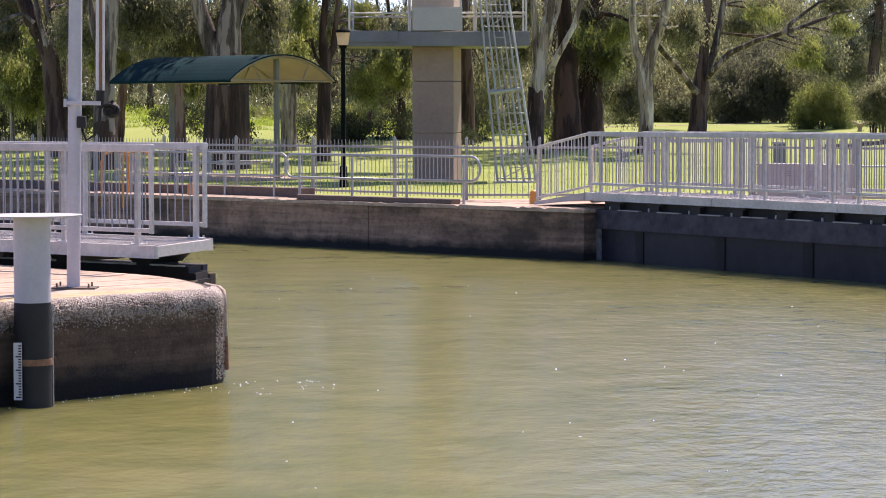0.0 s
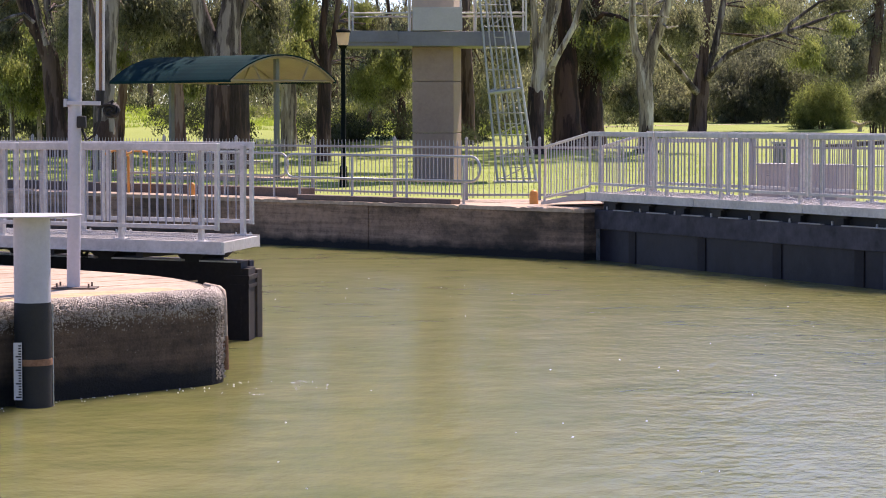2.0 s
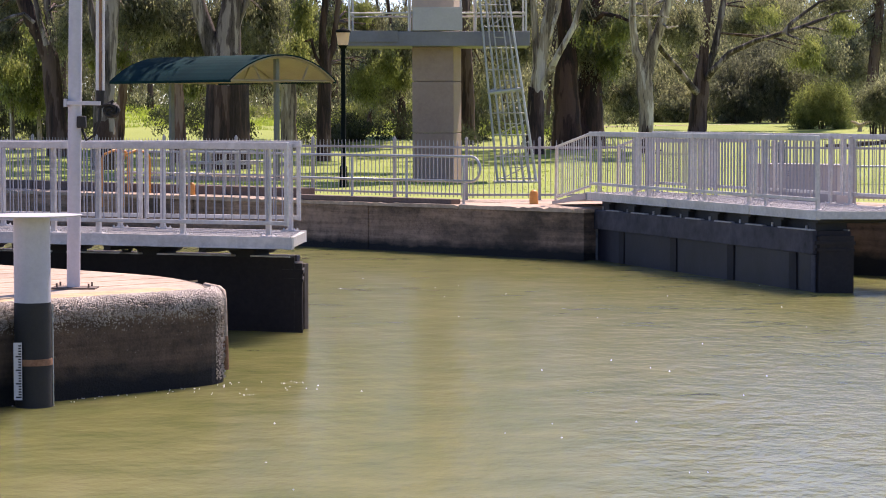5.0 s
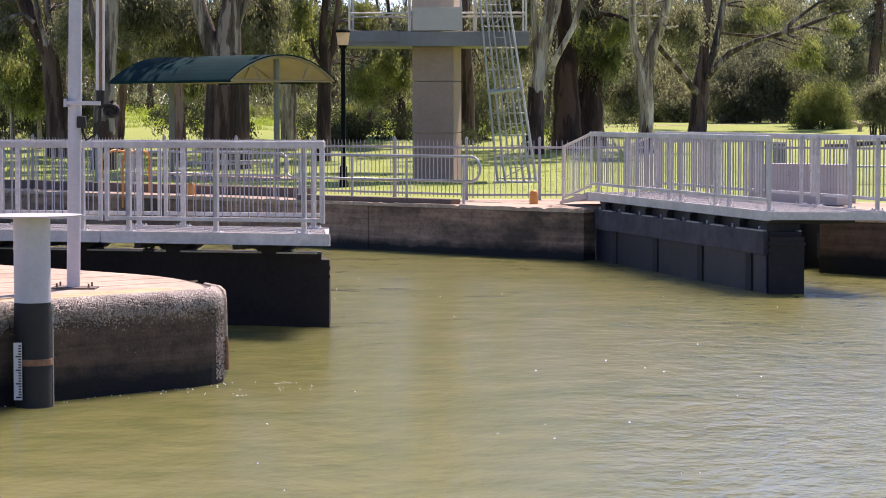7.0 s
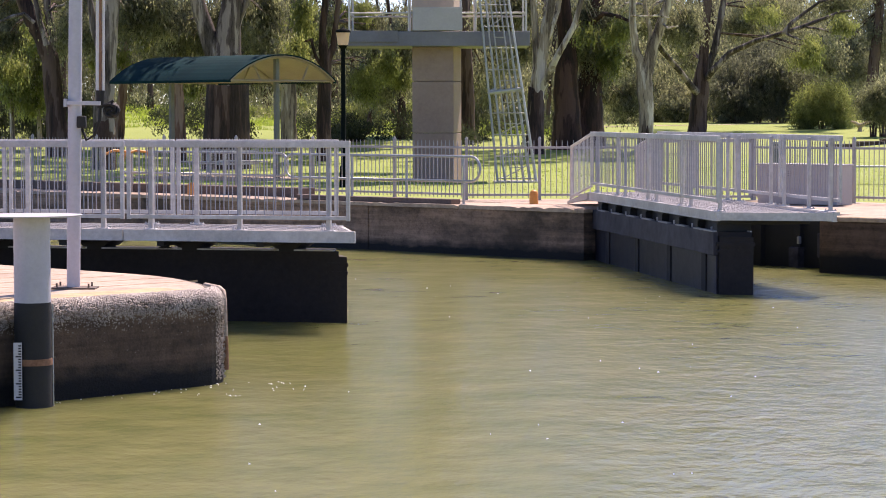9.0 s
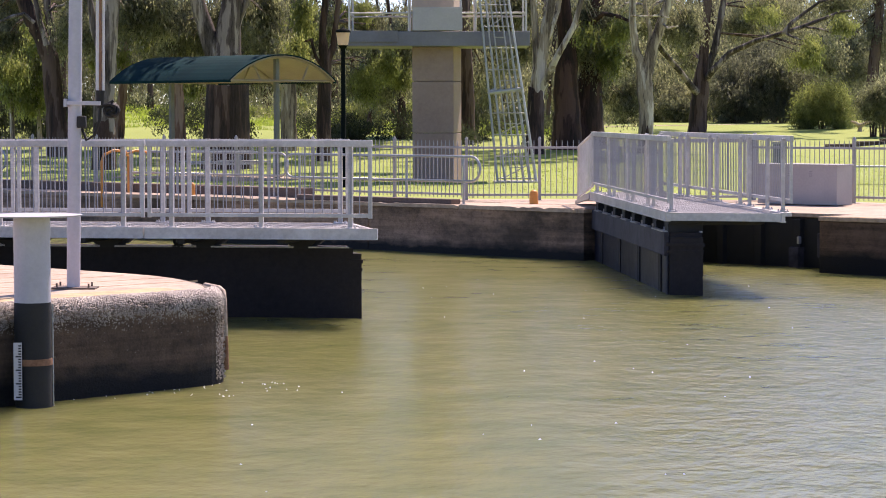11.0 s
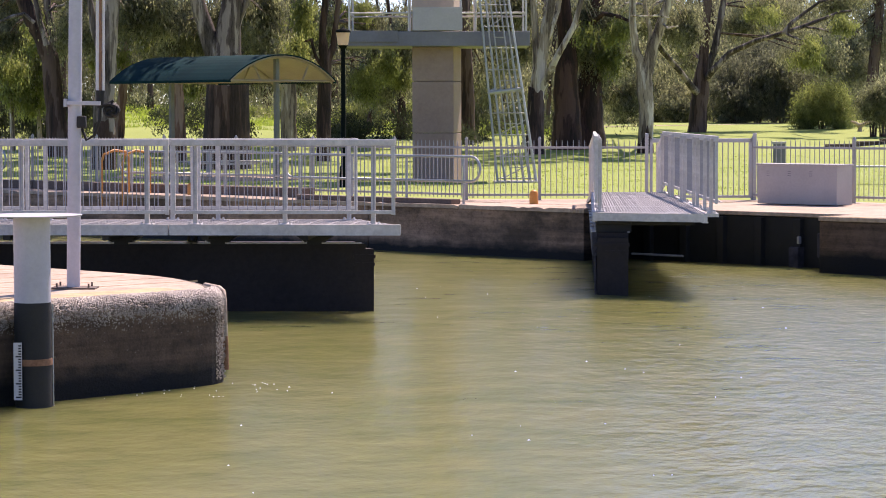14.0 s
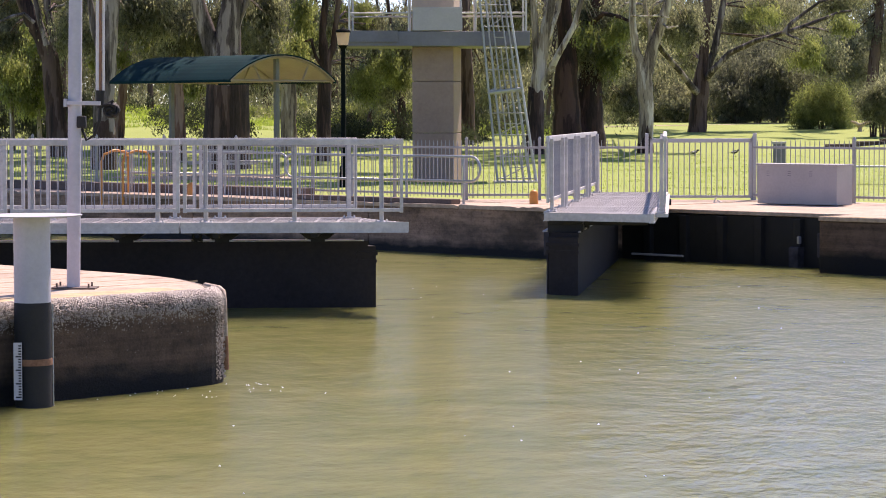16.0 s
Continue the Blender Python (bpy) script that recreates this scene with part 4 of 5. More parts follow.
def build_small():
    for e in (3.35, -6.05):
        p = on_wall(e, 1.22 if e > 0 else 0.5)
        t = thing("yellow_bollard", pose(p.x, p.y, Z), "short domed orange-yellow bollard on the lock wall", "bollard", "low bollards")
        bm = bmesh.new()
        tube(bm, [(0, 0, 0), (0, 0, 0.2), (0, 0, 0.245), (0, 0, 0.27), (0, 0, 0.28)], [0.085, 0.085, 0.072, 0.045, 0.005], 16)
        part("body", bm, M_ORANGE, t)
    t = thing("kerb", WALL @ pose(0, 0, Z), "low dark concrete kerb along the wall edge", "kerb")
    bm = bmesh.new()
    box(bm, -2.3, 2.15, 0.16, 0.42, 0, 0.1, 0.02)
    part("kerb_stone", bm, M_KERB, t)
    x = -22.0
    while x < -3.2:
        bm = bmesh.new()
        box(bm, x + 0.01, min(x + 2.4, -3.0) - 0.01, 0.95, 1.35, 0, 0.2, 0.02)
        part("kerb_stone", bm, M_KERB, t)
        x += 2.4
    t = thing("service_cabinet", WALL @ pose(6.6, 4.05, Z), "long grey steel service cabinet beside the fence", "cabinet")
    bm = bmesh.new()
    box(bm, 0, 1.85, 0, 0.5, 0.02, 0.76, 0.012)
    part("body", bm, M_CABINET, t)
    bm = bmesh.new()
    box(bm, -0.025, 1.875, -0.025, 0.525, 0.755, 0.79, 0.008)
    part("lid", bm, M_CABINET, t)
    for x in (0.25, 0.75, 1.25):
        for z in (0.56, 0.6, 0.64):
            bm = bmesh.new()
            box(bm, x - 0.035, x + 0.035, -0.005, 0.01, z, z + 0.01)
            part("vent_slot", bm, M_PLATFORM, t)
    t = thing("meter_box", pose(7.75, 58.0, Z), "narrow grey meter box on the lawn", "box")
    bm = bmesh.new()
    box(bm, -0.13, 0.13, -0.1, 0.1, 0, 1.05, 0.01)
    part("body", bm, M_PLATFORM, t)
    bm = bmesh.new()
    box(bm, -0.15, 0.15, -0.12, 0.12, 1.05, 1.1, 0.01)
    part("cap", bm, M_CABINET, t)
    t = thing("park_bench", pose(10.7, 62.0, Z), "grey slatted park bench on the lawn", "bench")
    for k in range(4):
        bm = bmesh.new()
        box(bm, -1.3, 1.3, -0.25 + 0.13 * k, -0.14 + 0.13 * k, 0.42, 0.46, 0.006)
        part("slat", bm, M_GALV, t)
    for x in (-1.0, 1.0):
        bm = bmesh.new()
        box(bm, x - 0.03, x + 0.03, -0.24, 0.28, 0, 0.42, 0.006)
        part("leg", bm, M_GALV, t)
    # sleeper edging of a raised bed, a forked stump and a gravel path on the far lawn
    g = ground_height(15.4, 101)
    t = thing("garden_edging", pose(15.4, 101, g, 0, 0, 52), "timber sleeper edging of a raised garden bed, faces coloured dark for shadow", "edging")
    for k in range(4):
        # dark colour of the face paints the shadow below the brown cap
        bm = bmesh.new()
        box(bm, 2.3 * k + 0.01, 2.3 * k + 2.28, -0.1, 0.1, -0.1, 0.14 + 0.09 * min(k, 2), 0.02)
        part("sleeper", bm, M_BARK_RED, t)
        bm = bmesh.new()
        box(bm, 2.3 * k + 0.01, 2.3 * k + 2.28, -0.14, 0.12, 0.145 + 0.09 * min(k, 2), 0.19 + 0.09 * min(k, 2), 0.015)
        part("cap_board", bm, M_KERB, t, "brown cap board")
    g = ground_height(19.55, 118)
    t = thing("forked_stump", pose(19.55, 118, g), "pale forked dead stump at the lawn's edge", "stump")
    bm = bmesh.new()
    tube(bm, [(0, 0, -0.1), (0, 0, 0.15), (0.02, 0, 0.32)], [0.14, 0.1, 0.12], 10)
    tube(bm, [(0.0, 0, 0.26), (-0.25, 0, 0.42), (-0.42, 0.05, 0.48)], [0.1, 0.07, 0.03], 8)
    tube(bm, [(0.02, 0, 0.26), (0.3, 0, 0.4), (0.75, 0.05, 0.46), (1.1, 0.05, 0.44)], [0.1, 0.07, 0.05, 0.02], 8)
    part("trunk", bm, M_COPING, t)
    bm = bmesh.new()
    rows = []
    for k in range(25):
        x = 6.0 + 0.6 * k
        y = 123.2 + 0.5 * k + 0.25 * math.sin(0.9 * k)
        rows.append([bm.verts.new((x, y + w, ground_height(x, y + w) + 0.012)) for w in (-0.35 - 0.08 * (k % 2), 0.35)])
    for a, b in zip(rows, rows[1:]):
        bm.faces.new((a[0], b[0], b[1], a[1]))
    tagged(new("gravel_path", mesh_of("gravel_path", bm, M_COPING)), "pale gravel path across the far lawn", "path", kind="structure")
    t = thing("gate_stop", pose(5.37, 49.2, Z + 0.006), "small white painted gate stop on the paving", "gate stop")
    bm = bmesh.new()
    tube(bm, [(-0.07, 0, 0), (-0.02, 0, 0.11)], 0.014, 6)
    tube(bm, [(0.09, 0, 0), (0.0, 0, 0.05)], 0.014, 6)
    box(bm, -0.09, 0.11, -0.03, 0.03, 0, 0.012)
    part("bracket", bm, M_WHITE, t)
    # yellow grab rails over the wall ladder
    t = thing("ladder_grab_rail", WALL @ pose(-8.53, 0.25, Z), "orange tubular grab rails at the top of a wall ladder", "grab rail")
    for x in (0.0, 0.75):
        bm = bmesh.new()
        tube(bm, [(x, 0.5, 0), (x, 0.5, 0.8), (x, 0.42, 0.92), (x, 0.1, 0.96), (x, -0.2, 0.86), (x, -0.26, 0.7), (x, -0.26, -0.3)], 0.03, 8)
        part("rail", bm, M_ORANGE, t)


build_fence()
build_tower()
build_ladder()
build_lamp()
build_shelter()
build_rail_loop(-2.75, 2.75, 0.3, "long galvanised tube handrail with rounded ends")
build_rail_loop(-9.0, -3.4, 0.9, "galvanised tube handrail beside the fence")
build_rail_loop(-22.0, -13.0, 0.6, "galvanised tube handrail along the lock wall")
build_small()

# ---- trees ----


def foliage(name, blobs, count, seed, material, parent=None, size=0.26, clump=0.45, droop=0.75, per=90, wide=1.05):
    """Many drooping leaves in clumps that fill ellipsoids (x, y, z, radius across, radius up)."""
    rng = np.random.default_rng(seed)
    # break each mass into uneven lobes
    lobes = []
    for b in blobs:
        for k in range(6):
            u = rng.normal(size=3)
            u /= np.linalg.norm(u)
            g = rng.uniform(0.4, 0.85)
            lobes.append((b[0] + u[0] * b[3] * wide, b[1] + u[1] * b[3] * wide, b[2] + u[2] * b[4] * wide, b[3] * g, b[4] * g))
    blobs = [b for b in lobes if b[2] - b[4] > ground_height(b[0], b[1]) - 0.3] or lobes
    vol = np.array([b[3] ** 2 * b[4] for b in blobs]) ** 0.7
    which = rng.choice(len(blobs), size=max(1, count // per), p=vol / vol.sum())
    B = np.array(blobs)[which]
    d = rng.normal(size=(len(which), 3))
    d /= np.linalg.norm(d, axis=1, keepdims=True)
    rad = rng.random((len(which), 1)) ** 0.45
    c = B[:, :3] + d * rad * np.stack([B[:, 3], B[:, 3] * 0.8, B[:, 4]], 1)
    owner = rng.integers(0, len(which), count)
    spread = clump * (0.6 + 0.9 * rng.random((len(which), 1)))[owner]
    p = c[owner] + rng.normal(size=(count, 3)) * spread * (np.array([1.0, 1.0, 1.1]) if droop > 0.5 else 1.0)
    yaw = rng.random(count) * 2 * np.pi
    tilt = rng.normal(size=count) * 0.5
    along = np.stack([np.cos(yaw) * np.sin(tilt + (1 - droop)), np.sin(yaw) * np.sin(tilt + (1 - droop)), -np.cos(tilt)], 1)
    yaw2 = rng.random(count) * 2 * np.pi
    side = np.cross(along, np.stack([np.cos(yaw2), np.sin(yaw2), 0.3 * rng.normal(size=count)], 1))
    side /= np.linalg.norm(side, axis=1, keepdims=True) + 1e-9
    ln = (size * (0.6 + 0.8 * rng.random(count)))[:, None]
    wd = ln * (0.15 + 0.15 * rng.random((count, 1)))
    v = np.stack([p + side * wd, p + along * ln, p - side * wd], 1).reshape(-1, 3)
    me = bpy.data.meshes.new(name)
    me.vertices.add(len(v))
    me.vertices.foreach_set("co", v.astype(np.float32).ravel())
    me.loops.add(len(v))
    me.loops.foreach_set("vertex_index", np.arange(len(v), dtype=np.int32))
    me.polygons.add(count)
    me.polygons.foreach_set("loop_start", np.arange(0, len(v), 3, dtype=np.int32))
    me.update(calc_edges=True)
    me.materials.append(material)
    ob = new(name, me)
    if parent:
        ob.parent = parent
    return ob


def knobbly(limb, seed):
    """Adds points and small bends to a limb of (x, y, z, radius) rows."""
    rng = random.Random(seed)
    out = []
    for a, b in zip(limb, limb[1:]):
        for k in range(4):
            s = k / 4
            r = a[3] + (b[3] - a[3]) * s
            j = 0.07 * r if out else 0
            out.append([a[i] + (b[i] - a[i]) * s + rng.uniform(-j, j) for i in range(3)] + [r * rng.uniform(0.97, 1.03)])
    out.append(list(limb[-1]))
    return out


def tree(label, bark, leaf, limbs, blobs, count, seed, size=0.24, limb_bark=None, skirt=0.0):
    t = thing("gum_tree", Matrix.Identity(4), label, "tree", "gum trees behind the lock")
    bm = bmesh.new()
    trunk = knobbly(limbs[0], seed)
    x, y = trunk[0][:2]
    trunk[0][2] = ground_height(x, y) - 0.3
    trunk[0][3] *= 1.06
    tube(bm, [p[:3] for p in trunk], [p[3] for p in trunk], 14)
    part("trunk", bm, bark, t)
    # dark sleeve: rough bark on pale gums, painted shade on grey and massive gums
    if skirt:
        bm = bmesh.new()
        base, top = Vector(trunk[0][:3]), Vector(trunk[3][:3])
        k = (skirt + 0.3) / max(0.1, top.z - base.z)
        tube(bm, [base, base.lerp(top, 0.5 * k), base.lerp(top, k)], [trunk[0][3] * 1.07, trunk[2][3] * 1.05, trunk[4][3] * 1.03], 14)
        # the dark sleeve ends in uneven tongues
        tongue = random.Random(seed + 7)
        high = max(v.co.z for v in bm.verts)
        for v in bm.verts:
            if v.co.z > high - 0.05:
                v.co.z += tongue.uniform(-0.75, 0.3)
        part("bark_shade_skirt", bm, M_BARK_RED, t, "dark rough bark and painted shade at the foot")
    for i, limb in enumerate(limbs[1:]):
        bm = bmesh.new()
        row = knobbly(limb, seed + i + 1)
        tube(bm, [p[:3] for p in row], [p[3] for p in row], 9)
        part("limb", bm, limb_bark or bark, t)
    # branchlets out to the leaf masses
    rng = random.Random(seed)
    tips = [Vector(p[:3]) for limb in limbs for p in limb[2:]] or [Vector(limbs[0][-1][:3])]
    for b in blobs:
        c = Vector(b[:3])
        s = min(tips, key=lambda q: (q - c).length)
        for k in range(3):
            e = c + Vector((rng.uniform(-1, 1) * b[3] * 0.6, rng.uniform(-1, 1) * b[3] * 0.5, rng.uniform(-0.5, 0.6) * b[4]))
            mid = s.lerp(e, 0.5) + Vector((0, 0, 0.25))
            bm = bmesh.new()
            tube(bm, [s, mid, e], [0.05, 0.03, 0.012], 5)
            part("branchlet", bm, bark, t)
    low = [b for b in blobs if b[2] < 8.6]
    high = [b for b in blobs if b[2] >= 8.6]
    foliage("crown", low, count * 3, seed, leaf, t, size * 0.48, 0.24, 0.75, 110)
    if high:
        tall = x < 2
        masses = [(b[0], b[1] + 2, b[2], b[3] * 0.9, b[4] * 0.8) for b in high]
        if tall:
            masses += [(b[0] + 0.5, b[1] + 2, b[2] + 5, b[3], b[4]) for b in high]
        foliage("upper_crown", masses, count // 7 if tall else count // 12, seed + 50, leaf, t, 0.5, 0.4)
    return t


T = tree
T("dark red gum with a leaning trunk and hanging leaves", M_BARK_RED, M_LEAF, [
    [(-14.06, 92, 1.51, 0.434), (-14.14, 92, 2.95, 0.372), (-14.30, 92, 4.61, 0.331), (-14.59, 92, 5.43, 0.310), (-15.01, 92, 6.26, 0.289), (-15.30, 92, 6.98, 0.269), (-15.79, 92, 9.36, 0.186), (-16.20, 92, 13.08, 0.083)],
    [(-14.30, 92, 4.71, 0.186), (-14.22, 92, 5.64, 0.165), (-14.39, 92, 6.47, 0.145), (-14.47, 92, 7.71, 0.124), (-14.55, 92, 9.98, 0.072)],
    [(-14.27, 91, 5.20, 0.123), (-14.52, 91, 6.08, 0.102), (-14.68, 91, 6.84, 0.092), (-14.80, 91, 8.68, 0.061)],
    [(-14.72, 91, 6.02, 0.072), (-15.09, 91, 6.35, 0.061), (-15.45, 90, 6.18, 0.061), (-15.85, 90, 5.98, 0.051), (-16.66, 90, 5.74, 0.030)],
    [(-14.23, 91, 6.39, 0.061), (-13.98, 91, 6.59, 0.051), (-13.68, 91, 6.65, 0.041), (-13.17, 91, 7.04, 0.020)]],
  [(-16.54, 97, 5.37, 0.87, 0.76), (-14.40, 98, 6.27, 0.88, 0.99), (-16.65, 97, 6.89, 0.98, 0.54), (-16.20, 92, 9.98, 2.27, 1.65), (-13.93, 92, 12.26, 2.48, 1.86), (-14.96, 92, 15.56, 3.10, 1.86)], 14000, 11, 0.24, M_BARK_GREY)
T("pale-leaved gum sapling in the shade", M_BARK_PALE, M_LEAF_BUSH, [
    [(-16.39, 96, 1.50, 0.097), (-16.43, 96, 2.97, 0.086), (-16.52, 96, 4.26, 0.075), (-16.39, 96, 5.01, 0.043), (-16.26, 96, 5.55, 0.022)]],
  [(-16.26, 96, 4.15, 0.30, 0.35), (-16.52, 96, 3.50, 0.22, 0.26)], 900, 61)
T("slender sapling with sunlit sprays of leaves", M_BARK_PALE, M_LEAF_BUSH, [
    [(-15.52, 97, 1.49, 0.098), (-15.56, 97, 2.75, 0.076), (-15.65, 97, 3.84, 0.054), (-15.60, 97, 4.60, 0.033)]],
  [(-16.04, 97, 4.28, 0.31, 0.22), (-15.65, 97, 3.51, 0.48, 0.31), (-15.82, 97, 2.97, 0.39, 0.26), (-15.39, 97, 4.28, 0.22, 0.26)], 1700, 62)
# the skirt paints the shade on the lower half of this trunk
grey_gum = T("tall grey gum with a smooth pale trunk", M_BARK_GREY, M_LEAF, [
    [(-10.78, 80, 1.30, 0.377), (-10.73, 80, 3.10, 0.324), (-10.62, 80, 4.54, 0.288), (-10.50, 80, 6.34, 0.270), (-10.39, 80, 8.49, 0.234), (-10.41, 80, 17.12, 0.072)],
    [(-10.68, 80, 4.18, 0.144), (-11.07, 80, 5.44, 0.108), (-11.25, 80, 6.88, 0.090), (-11.93, 80, 9.93, 0.054)]],
  [(-12.82, 90, 6.18, 0.61, 0.81), (-10.32, 86, 6.22, 0.77, 0.68), (-11.93, 80, 9.93, 2.16, 1.62), (-9.42, 80, 11.01, 2.34, 1.62), (-10.50, 80, 14.96, 3.24, 1.98)], 12000, 12, 0.24, None, 2.2)
brown_gum = T("slim brown gum with peeling bark", M_BARK_RUST, M_LEAF, [
    [(-12.23, 95, 1.43, 0.213), (-12.14, 95, 2.96, 0.181), (-12.02, 95, 3.92, 0.160), (-11.97, 95, 5.05, 0.149), (-11.93, 95, 5.95, 0.128), (-11.82, 95, 8.30, 0.085), (-11.40, 95, 13.42, 0.043)],
    [(-11.97, 95, 4.67, 0.085), (-11.70, 95, 5.35, 0.064), (-11.53, 95, 5.95, 0.053), (-11.14, 95, 6.80, 0.032)],
    [(-11.95, 95, 5.10, 0.085), (-12.12, 95, 5.52, 0.064), (-12.17, 95, 6.38, 0.043)],
    [(-11.78, 95, 5.52, 0.053), (-11.02, 94, 5.79, 0.053), (-10.43, 94, 5.96, 0.053), (-9.63, 94, 5.75, 0.042)]],
  [(-11.49, 98, 5.61, 0.75, 0.57), (-10.66, 98, 6.60, 0.99, 0.62), (-11.94, 97, 6.67, 0.65, 0.61), (-11.40, 95, 11.29, 2.35, 1.92)], 9000, 13, 0.24, M_BARK_PALE)
T("reddish gum trunk behind the shelter", M_BARK_RUST, M_LEAF, [
    [(-9.21, 88, 1.26, 0.277), (-9.25, 88, 2.94, 0.247), (-9.33, 88, 4.33, 0.217), (-9.57, 88, 7.69, 0.178), (-9.67, 88, 12.63, 0.089)]],
  [(-10.00, 92, 5.85, 1.14, 0.93), (-9.58, 96, 4.69, 0.86, 0.86), (-9.79, 90, 10.83, 2.63, 1.82)], 9000, 14)
# skirt up to the shelter roof stands for the trunk's shaded lower half
massive_gum = T("massive forked gum, pale bark on one side", M_BARK_DUSK, M_LEAF, [
    [(-7.07, 82, 1.18, 0.774), (-7.04, 82, 2.74, 0.682), (-7.07, 82, 3.85, 0.608), (-7.00, 82, 4.77, 0.461), (-6.85, 82, 6.43, 0.350), (-6.71, 82, 11.95, 0.230), (-6.61, 82, 16.56, 0.092)],
    [(-7.07, 82, 3.02, 0.239), (-7.30, 82, 4.22, 0.313), (-7.70, 82, 5.51, 0.276), (-8.00, 82, 6.43, 0.239), (-8.46, 82, 8.64, 0.184), (-8.92, 82, 11.95, 0.092)],
    [(-6.80, 82, 5.32, 0.129), (-6.34, 82, 6.43, 0.111), (-5.88, 82, 8.27, 0.074)]],
  [(-6.60, 88, 5.91, 0.79, 0.99), (-8.88, 88, 5.51, 0.59, 0.89), (-7.13, 98, 4.51, 0.55, 0.77), (-8.36, 82, 11.03, 2.58, 1.84), (-5.23, 82, 11.22, 2.58, 1.84), (-6.71, 82, 15.64, 3.32, 2.03)], 16000, 15, 0.24, M_BARK_GREY, 3.15)
T("pale upright gum beyond the shelter", M_BARK_PALE, M_LEAF, [
    [(-5.99, 98, 1.25, 0.330), (-5.99, 98, 3.85, 0.297), (-6.01, 98, 5.83, 0.286), (-5.99, 98, 8.92, 0.242), (-6.03, 98, 14.86, 0.132)],
    [(-5.99, 98, 6.27, 0.099), (-5.48, 98, 7.15, 0.088), (-4.71, 98, 9.80, 0.055)],
    [(-5.99, 98, 5.61, 0.066), (-5.58, 97, 6.24, 0.054), (-5.21, 97, 6.67, 0.044), (-4.66, 97, 6.89, 0.022)]],
  [(-5.48, 102, 6.19, 0.64, 0.78), (-7.20, 102, 6.88, 0.60, 0.69), (-5.58, 104, 4.62, 0.47, 0.56), (-6.03, 98, 12.00, 3.08, 2.20)], 9000, 16)
forked_gum = T("dark slender gum forking behind the lamp post", M_BARK_RED, M_LEAF, [
    [(-4.27, 90, 1.33, 0.283), (-4.23, 90, 3.35, 0.243), (-4.19, 90, 4.53, 0.222), (-4.29, 90, 5.58, 0.131), (-4.17, 90, 6.79, 0.121), (-3.92, 90, 9.22, 0.081)],
    [(-4.17, 90, 4.40, 0.142), (-3.88, 90, 5.17, 0.121), (-3.80, 90, 5.98, 0.101), (-3.68, 90, 6.99, 0.091), (-3.42, 90, 9.82, 0.051)],
    [(-4.21, 90, 4.26, 0.081), (-4.53, 90, 4.77, 0.061), (-4.69, 90, 5.38, 0.051), (-4.93, 90, 5.29, 0.030)]],
  [(-3.50, 98, 6.27, 0.75, 0.57), (-2.95, 106, 4.42, 0.90, 0.71), (-2.20, 104, 5.79, 0.84, 0.70), (-3.60, 92, 11.43, 2.89, 2.07)], 12000, 17)
T("dark forked gum below the levee", M_BARK_RED, M_LEAF, [
    [(-1.80, 108, 1.54, 0.218), (-1.75, 108, 2.76, 0.182), (-1.89, 108, 4.45, 0.146), (-2.04, 108, 5.42, 0.109), (-2.28, 108, 6.88, 0.085), (-2.52, 108, 9.55, 0.049)],
    [(-1.80, 108, 3.00, 0.109), (-1.50, 108, 4.45, 0.097), (-1.41, 108, 6.15, 0.073)],
    [(-1.75, 108, 2.39, 0.097), (-2.02, 107, 2.76, 0.072), (-2.45, 107, 3.19, 0.048)]],
  [(-2.08, 110, 6.22, 0.74, 0.54), (-1.47, 111, 5.00, 0.50, 0.45), (-2.04, 108, 11.25, 2.91, 1.94)], 6000, 63)
T("thin leaning gum on the levee", M_BARK_RED, M_LEAF, [
    [(-3.37, 112, 1.50, 0.126), (-3.22, 112, 2.63, 0.113), (-3.02, 112, 3.51, 0.088), (-2.92, 112, 5.02, 0.063), (-2.82, 112, 6.78, 0.038)]],
  [(-2.94, 113, 5.55, 0.46, 0.46), (-3.27, 113, 6.31, 0.41, 0.36)], 2500, 64)
T("dark gum trunk beside the tower", M_BARK_RED, M_LEAF, [
    [(1.04, 105, 1.06, 0.354), (0.99, 105, 3.93, 0.307), (0.90, 105, 6.06, 0.283), (0.73, 105, 9.83, 0.212), (0.61, 105, 14.55, 0.106)]],
  [(1.88, 110, 5.72, 1.11, 1.73), (2.46, 114, 4.04, 1.02, 1.28), (-0.60, 112, 6.28, 1.51, 1.51), (1.09, 105, 12.66, 3.30, 2.36)], 13000, 18)
T("pale many-limbed gum with smooth bark", M_BARK_PALE, M_LEAF, [
    [(3.46, 95, 1.30, 0.341), (3.54, 95, 3.18, 0.288), (3.65, 95, 4.46, 0.256), (3.93, 95, 6.16, 0.192), (4.29, 95, 7.66, 0.160), (4.61, 95, 12.35, 0.128)],
    [(3.65, 95, 3.50, 0.149), (4.35, 94, 4.97, 0.116), (4.88, 94, 5.92, 0.106), (5.30, 94, 7.39, 0.095), (5.83, 94, 10.14, 0.074)],
    [(3.56, 95, 4.03, 0.149), (3.46, 95, 6.38, 0.128), (3.29, 95, 8.30, 0.107), (3.12, 95, 11.29, 0.085)],
    [(3.76, 95, 5.10, 0.149), (4.34, 96, 6.63, 0.140), (4.66, 96, 8.36, 0.097)]],
  [(2.72, 100, 6.35, 0.90, 1.12), (6.43, 100, 6.12, 0.90, 1.12), (2.90, 95, 11.71, 2.56, 1.92), (5.46, 95, 12.57, 2.77, 2.13)], 13000, 19, 0.24, None, 2.5)
